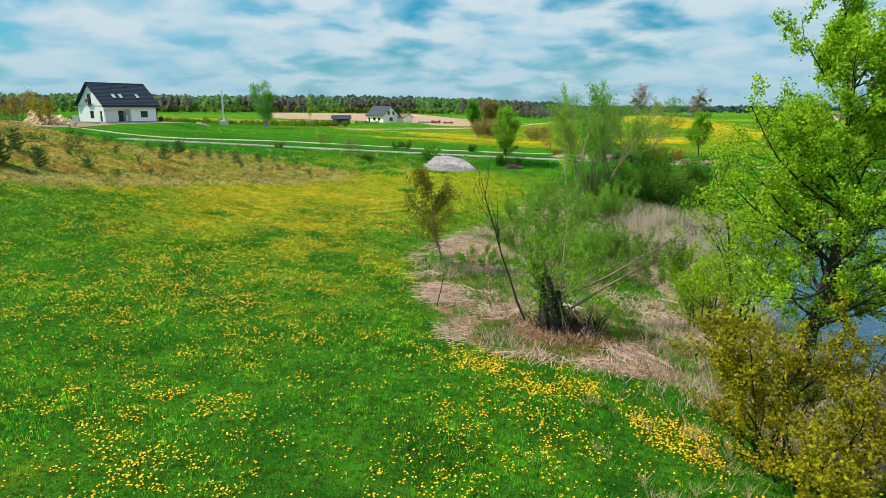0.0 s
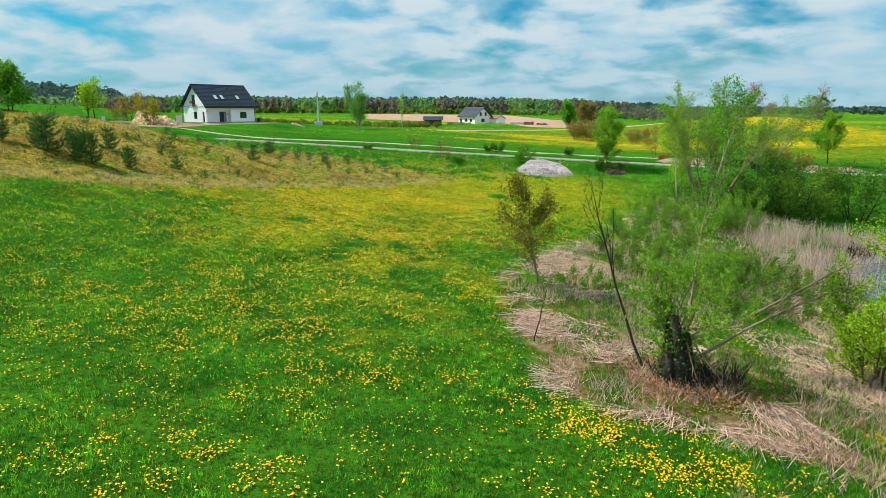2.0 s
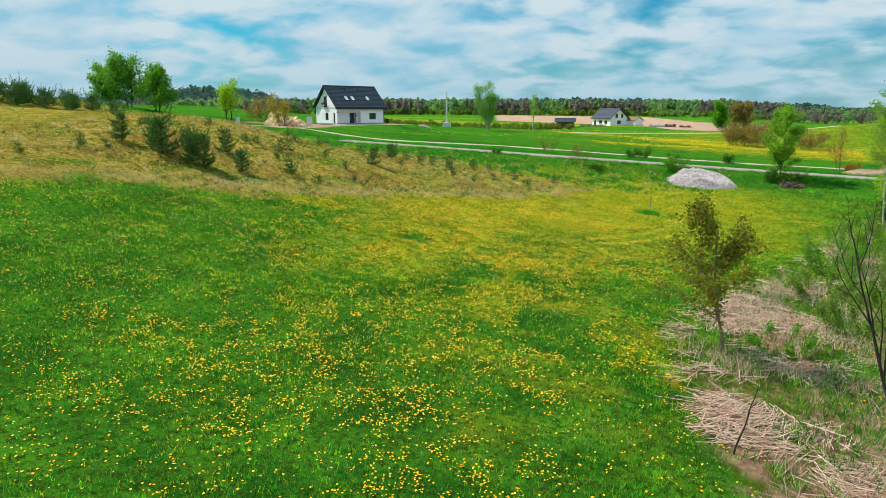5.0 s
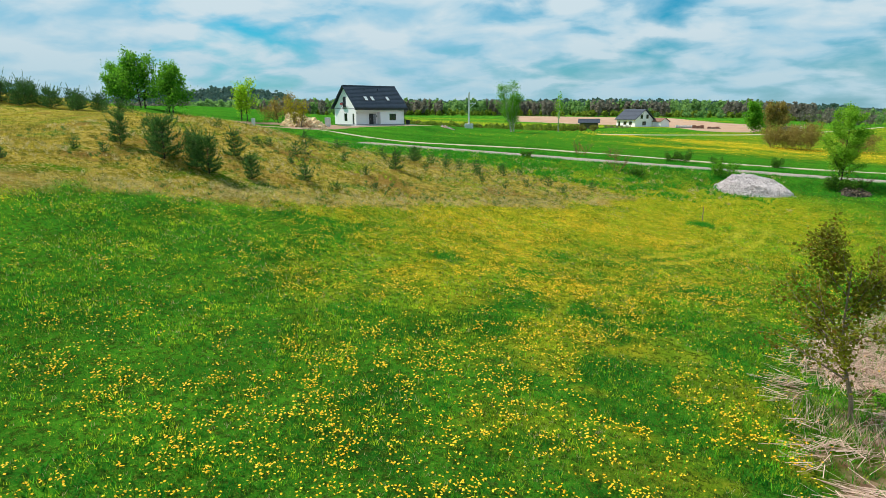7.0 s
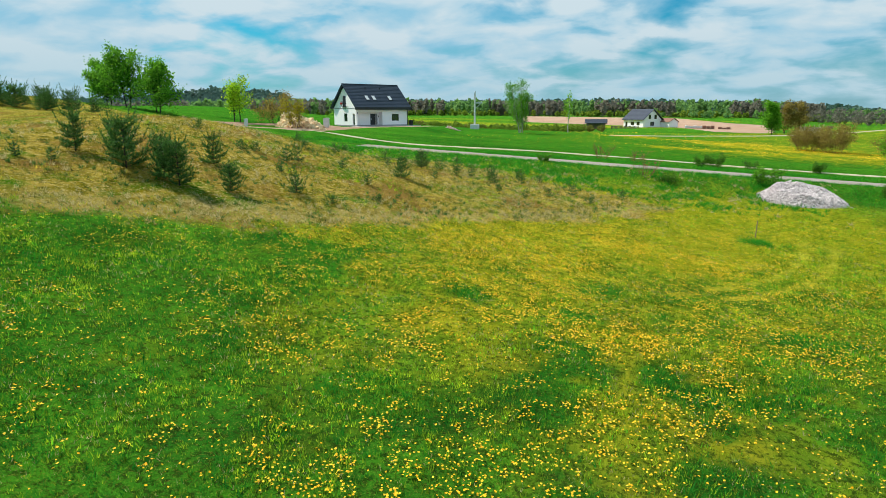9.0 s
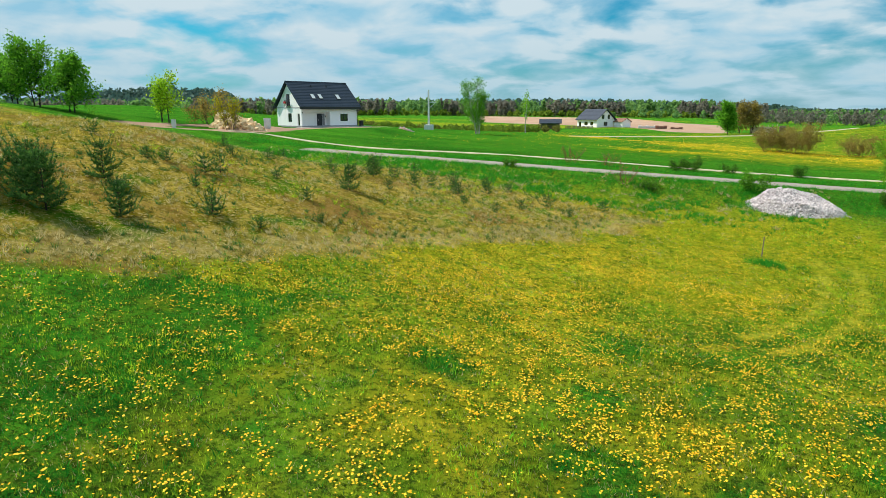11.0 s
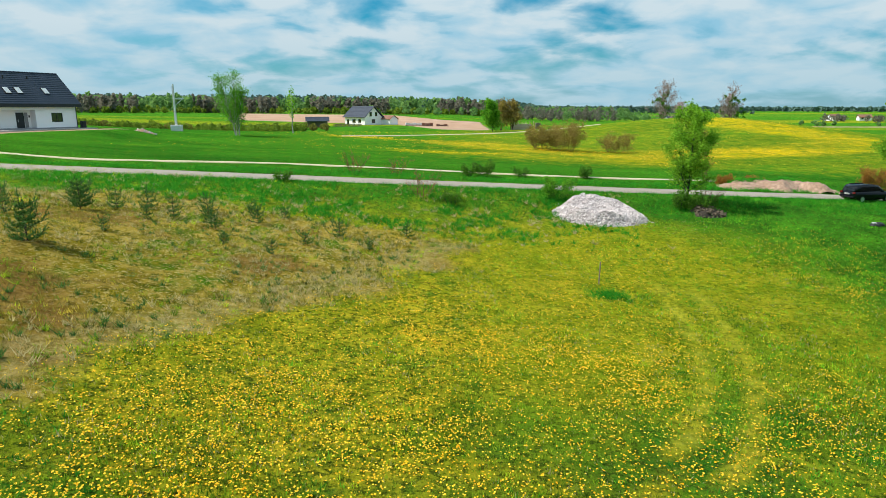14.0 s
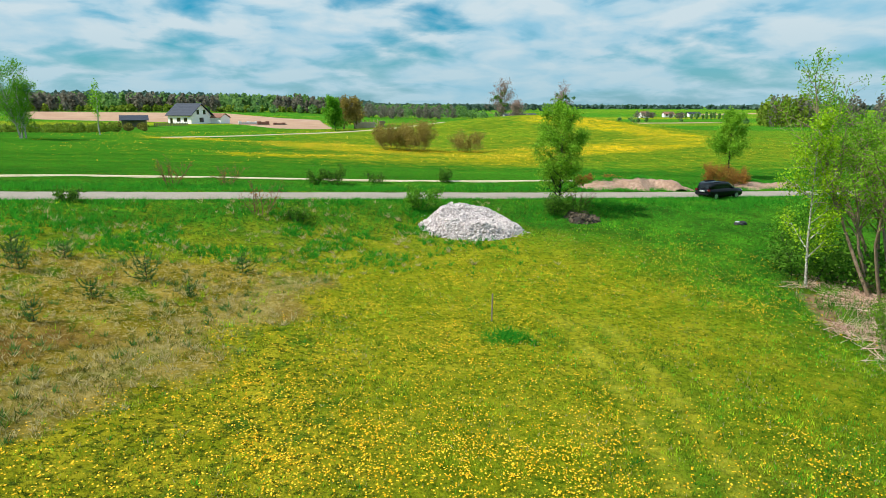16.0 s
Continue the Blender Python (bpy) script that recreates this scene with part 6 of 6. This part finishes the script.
stuff("dry_tussocks", *blades(rng, x, y, 0.22, 0.016, 0.9, 11), GRASS_DRY, "pale bleached grass tussocks on the slope", "grass")
x, y = scatter(rng, 3000, -50, 2, 55, 90, lambda x, y: np.clip(is_dry(x, y) + fade((y - 70) / 8) * fade((-4 - x) / 6), 0, 1) * fade((patches(x, y, 2.4, 141) - 0.52) / 0.08))
stuff("green_tussocks", *blades(rng, x, y, 0.26, 0.013, 0.9, 14), GRASS, "fresh green tussocks in the dry slope", "grass")

x, y = scatter(rng, 9000, -46, 6, 74, 90, lambda x, y: (1 - is_dry(x, y)) * fade((road_y(x) - 2.4 - y) / 1.0) * fade((y - 76) / 4) * fade((patches(x, y, 2.2, 191) - 0.42) / 0.1) * fade((4 - x) / 8))
stuff("verge_tussocks", *blades(rng, x, y, 0.27, 0.020, 0.8, 12), GRASS_DEEP, "coarse dark green tussocks below the road", "grass")
x, y = scatter(rng, 1500, -46, 4, 74, 89, lambda x, y: fade((y - 75) / 3) * fade((patches(x, y, 1.6, 193) - 0.55) / 0.08))
stuff("bleached_tufts", *blades(rng, x, y, 0.24, 0.020, 1.1, 16), GRASS_DRY, "flattened bleached tufts among green grass", "grass")
x, y = rng.uniform(-50, 112, 300000), rng.uniform(106, 200, 300000)
keep = rng.uniform(0, 1, len(x)) < 0.42 * yellowness(x, y)[1] ** 2.1 * (0.15 + 0.85 * fade((patches(x * 0.35, y, 3.6, 195) - 0.44) / 0.14))
x, y = x[keep], y[keep]
n_ = len(x)
spin, tilt, r = rng.uniform(-0.9, 0.9, n_), rng.uniform(0.2, 0.8, n_), rng.uniform(0.03, 0.055, n_)
a = np.c_[np.cos(spin), np.sin(spin), np.zeros(n_)] * r[:, None] * 1.5
e = np.c_[-np.sin(spin) * np.cos(tilt), np.cos(spin) * np.cos(tilt), np.sin(tilt)] * r[:, None]
c_ = np.c_[x, y, ground_z(x, y) + 0.16]
stuff("far_dandelions", np.stack([c_ - a, c_ - e, c_ + a, c_ + e], 1).reshape(-1, 3), np.arange(4 * n_).reshape(-1, 4), PETAL, "yellow dandelion clumps in the field past the road", "flowers")
for x0, x1, high in BANKS:
    x, y = scatter(rng, 9000, x0, x1, 93, 104, lambda x, y: fade((bank_rise(x, y, x0, x1, high) - 0.30) / 0.3) * fade((y - road_y(x) - 4.9 + 1.6 * (patches(x, y, 1.5, 151) - 0.5)) / 0.5))
    stuff("bank_grass", *blades(rng, x, y, 0.26, 0.018, 0.9, 4, lambda x, y: bank_rise(x, y, x0, x1, high) - 0.05), GRASS_DEEP, "grass hanging over the brink of the sand cutting", "grass")
x, y = scatter(rng, 66000, -40, 14, 14, 92, lambda x, y: open_grass(x, y) * (1 - 0.8 * fade((y - 46) / 6)) * fade((patches(x, y, 2.4, 161) - 0.61) / 0.05) * (0.35 + 0.65 * fade((lattice(x / 16, y / 16, 163) - 0.35) / 0.2)) + 0.95 * open_grass(x, y) * np.clip(blob(x, y, -22, 24, 11, 13) + 0.7 * blob(x, y, -29, 41, 7, 8), 0, 1) * (patches(x, y, 1.2, 165) > 0.45))
stuff("deep_tussocks", *blades(rng, x, y, 0.20, 0.013, 0.8, 5), GRASS_CLOVER, "dark lush clumps of clover and grass in the meadow", "grass")
# leaf litter and shade-brown debris round the willow stool
a_, r_ = rng.uniform(0, 2 * np.pi, 9000), np.abs(rng.normal(size=9000)) * 1.5
x, y = SX + 0.4 + np.cos(a_) * r_ * 1.5, SY - 0.5 + np.sin(a_) * r_ * 0.9
stuff("leaf_litter", *leaves(rng, np.c_[x, y, ground_z(x, y) + rng.uniform(0.0, 0.12, 9000)], 0.06, 0.6), LEAF_LITTER, "brown fallen leaves round the willow stool", "leaf litter")
x, y = scatter(rng, 60000, -48, 45, 84, 100, lambda x, y: fade((road_y(x) - 1.95 - y) / 0.3) * fade((y - road_y(x) + 3.0) / 0.8) * (0.3 + 0.7 * (patches(x, y, 1.8, 171) > 0.45)))
stuff("roadside_grass", *blades(rng, x, y, 0.24, 0.018, 0.6, 4), GRASS_DEEP, "tall grass along the near edge of the road", "grass")
x, y = scatter(rng, 3200, -50, -6, 40, 86, lambda x, y: is_dry(x, y) * fade((patches(x, y, 5.0, 181) - 0.40) / 0.15) * 0.55)
stuff("heath_tufts", *blades(rng, x, y, 0.24, 0.014, 0.8, 22), NEEDLE, "low dark green tufts scattered on the dry slope", "grass")

# ---- woods along the skyline ----
def wood(name, places, mat, clumps, size, label, seed, wide=0.22):
    """Far trees: trunks with crowns of many leaf clumps."""
    rng = np.random.default_rng(seed)
    P = np.array(places)
    k = len(P)
    a = rng.normal(size=(k, clumps, 3))
    a /= np.linalg.norm(a, axis=2, keepdims=True)
    a *= rng.uniform(0.2, 1.0, (k, clumps, 1)) ** 0.4
    h = P[:, 3][:, None]
    wide = wide * rng.uniform(0.6, 1.35, (k, 1))
    a[..., :2] *= (1 - rng.uniform(0.0, 0.75, (k, 1)) * np.clip(a[..., 2] + 0.2, 0, 1))[..., None]
    C = np.stack([P[:, 0][:, None] + a[..., 0] * h * wide, P[:, 1][:, None] + a[..., 1] * h * wide, P[:, 2][:, None] + h * (0.53 + 0.47 * a[..., 2])], -1).reshape(-1, 3)
    V1, F1 = leaves(rng, C, size, long=1.2)
    paths = [[(np.array((x, y, z - 1.0)), 0.02 * hh), (np.array((x, y, z + hh * 0.7)), 0.008 * hh)] for x, y, z, hh in places]
    V2, F2 = tubes(paths, 4)
    return stuff(name, np.vstack([V1, V2]), np.vstack([F1, F2 + len(V1)]), mat, label, "woods")


def stand(rng, count, bearing0, bearing1, near, far, h0, h1):
    """Trees within a span of bearings (degrees right of north) and distances."""
    out = []
    for _ in range(count):
        a, d = radians(rng.uniform(bearing0, bearing1)), rng.uniform(near, far)
        x, y = d * math.sin(a) - 12, d * math.cos(a) + 35
        out.append((x, y, gz(x, y), rng.uniform(h0, h1)))
    return out


rng = np.random.default_rng(301)
wood("far_wood_green", stand(rng, 620, -66, 8, 450, 560, 8, 13) + stand(rng, 140, 8, 20, 560, 700, 6, 9), HAZED_LEAF, 60, 2.2, "mixed spring-green woodland on the skyline", 302, 0.3)
wood("far_wood_brown", sum((stand(rng, 75, b0, b0 + 7, 438, 500, 8, 12.5) for b0 in (-66, -52, -40, -29, -18, -8, 3)), []), HAZED_BROWN, 62, 1.8, "bare brownish woodland on the skyline", 303)
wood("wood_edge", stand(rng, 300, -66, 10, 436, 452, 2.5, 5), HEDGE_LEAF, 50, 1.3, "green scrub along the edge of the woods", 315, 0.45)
wood("far_wood_pine", stand(rng, 150, -70, 8, 540, 640, 9, 13) + stand(rng, 160, 6, 30, 800, 950, 7, 10), HAZED_PINE, 50, 2.3, "dark pine wood on the skyline", 304, 0.4)
wood("far_ridge_wood", stand(rng, 1300, -70, 12, 1150, 1600, 9, 15) + stand(rng, 900, 12, 62, 1300, 1700, 5, 8), HAZED_PINE, 9, 7.2, "distant dark wooded ridge", 305, 0.5)
wood("far_ridge_mixed", stand(rng, 700, -50, -36, 700, 860, 10, 15) + stand(rng, 500, -5, 25, 960, 1060, 4, 7), HAZED_PINE, 14, 4.2, "distant mixed woods beyond the fields", 306, 0.5)
wood("hedgerow", stand(rng, 210, -31, -9, 180, 235, 1.4, 2.8), HEDGE_LEAF, 90, 0.42, "olive-green willow scrub below the white house", 307, 0.6)
wood("hedgerow_brown", stand(rng, 110, -27, -7, 195, 240, 1.4, 2.6), HEDGE_OLIVE, 90, 0.42, "brownish scrub below the white house", 311, 0.6)
wood("field_bushes", stand(rng, 70, -4, 24, 420, 480, 3.5, 7), HAZED_LEAF, 60, 1.2, "green bushes at the far field edge", 308, 0.5)
wood("brown_copse", stand(rng, 34, 9, 19, 400, 440, 6, 10), HAZED_BROWN, 80, 1.1, "brown budding copse past the far field", 309, 0.4)
wood("valley_bushes", stand(rng, 9, 33, 46, 380, 430, 2, 3.5), HAZED_LEAF, 60, 1.0, "bushes in the valley beyond the hill", 310, 0.6)
wood("right_copse", stand(rng, 46, 44.5, 52, 335, 372, 10, 16), HAZED_BROWN, 90, 1.0, "brown copse on the valley's far side", 312)
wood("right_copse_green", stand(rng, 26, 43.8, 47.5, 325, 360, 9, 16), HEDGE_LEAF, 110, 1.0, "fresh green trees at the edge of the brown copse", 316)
wood("farm_trees", stand(rng, 14, 34.5, 38.5, 505, 530, 4, 6), HAZED_BROWN, 90, 0.8, "bare trees round the distant farm", 313, 0.4)
wood("farm_greens", stand(rng, 16, 38.5, 42, 500, 530, 3.5, 5.5), HAZED_LEAF, 60, 1.1, "green trees beside the distant farm", 314)
far_farm(296, 468, 20, 10, 6, 2.2, 4.6, RENDER, TILE_BROWN, "distant farm building with a red-brown roof")
far_farm(322, 476, -20, 8, 6, 2.2, 4.2, RENDER, TILE_BROWN, "distant pale farmhouse with a red-brown roof")
far_farm(352, 482, 0, 12, 6, 2, 3.6, RENDER, TILE_GREY, "distant long white barn with grey roof")
far_farm(112, 322, 15, 20, 8, 2.6, 4.6, RENDER, TILE_GREY, "distant low white farm building behind the hill")
for k, (x, y, h) in enumerate(((84.0, 268.0, 16.0), (108.0, 262.0, 14.5), (94.0, 275.0, 9.5))):
    tree("mistletoe_tree" if k < 2 else "bare_tree", (x, y), h, 2, 2600, 0.16, TWIG_HAZE, TWIG, "bare grey tree behind the dandelion hill", seed=320 + k, spec=dict(BROAD, forks=(22, 9, 4), angle=(50, 44, 40), ratio=(0.52, 0.45, 0.45)), lean=0.2, spread=0.3, radius=0.22, group="bare hill trees", sides=4, jitter=0.5, long=3.5)
rng = np.random.default_rng(330)
for x, y, h in ((84.0, 268.0, 16.0), (108.0, 262.0, 14.5)):
    for k in range(22):
        C = rng.normal(size=(30, 3)) * 0.32
        m_ = thing("mistletoe", (x + rng.normal() * h * 0.12, y + rng.normal() * h * 0.12, gz(x, y) + h * rng.uniform(0.3, 0.85)), "dark round mistletoe ball in a bare tree", "mistletoe", "mistletoe balls")
        part("tuft", fast_mesh("tuft", *leaves(rng, C, 0.42), LEAF_DARK), None, m_)
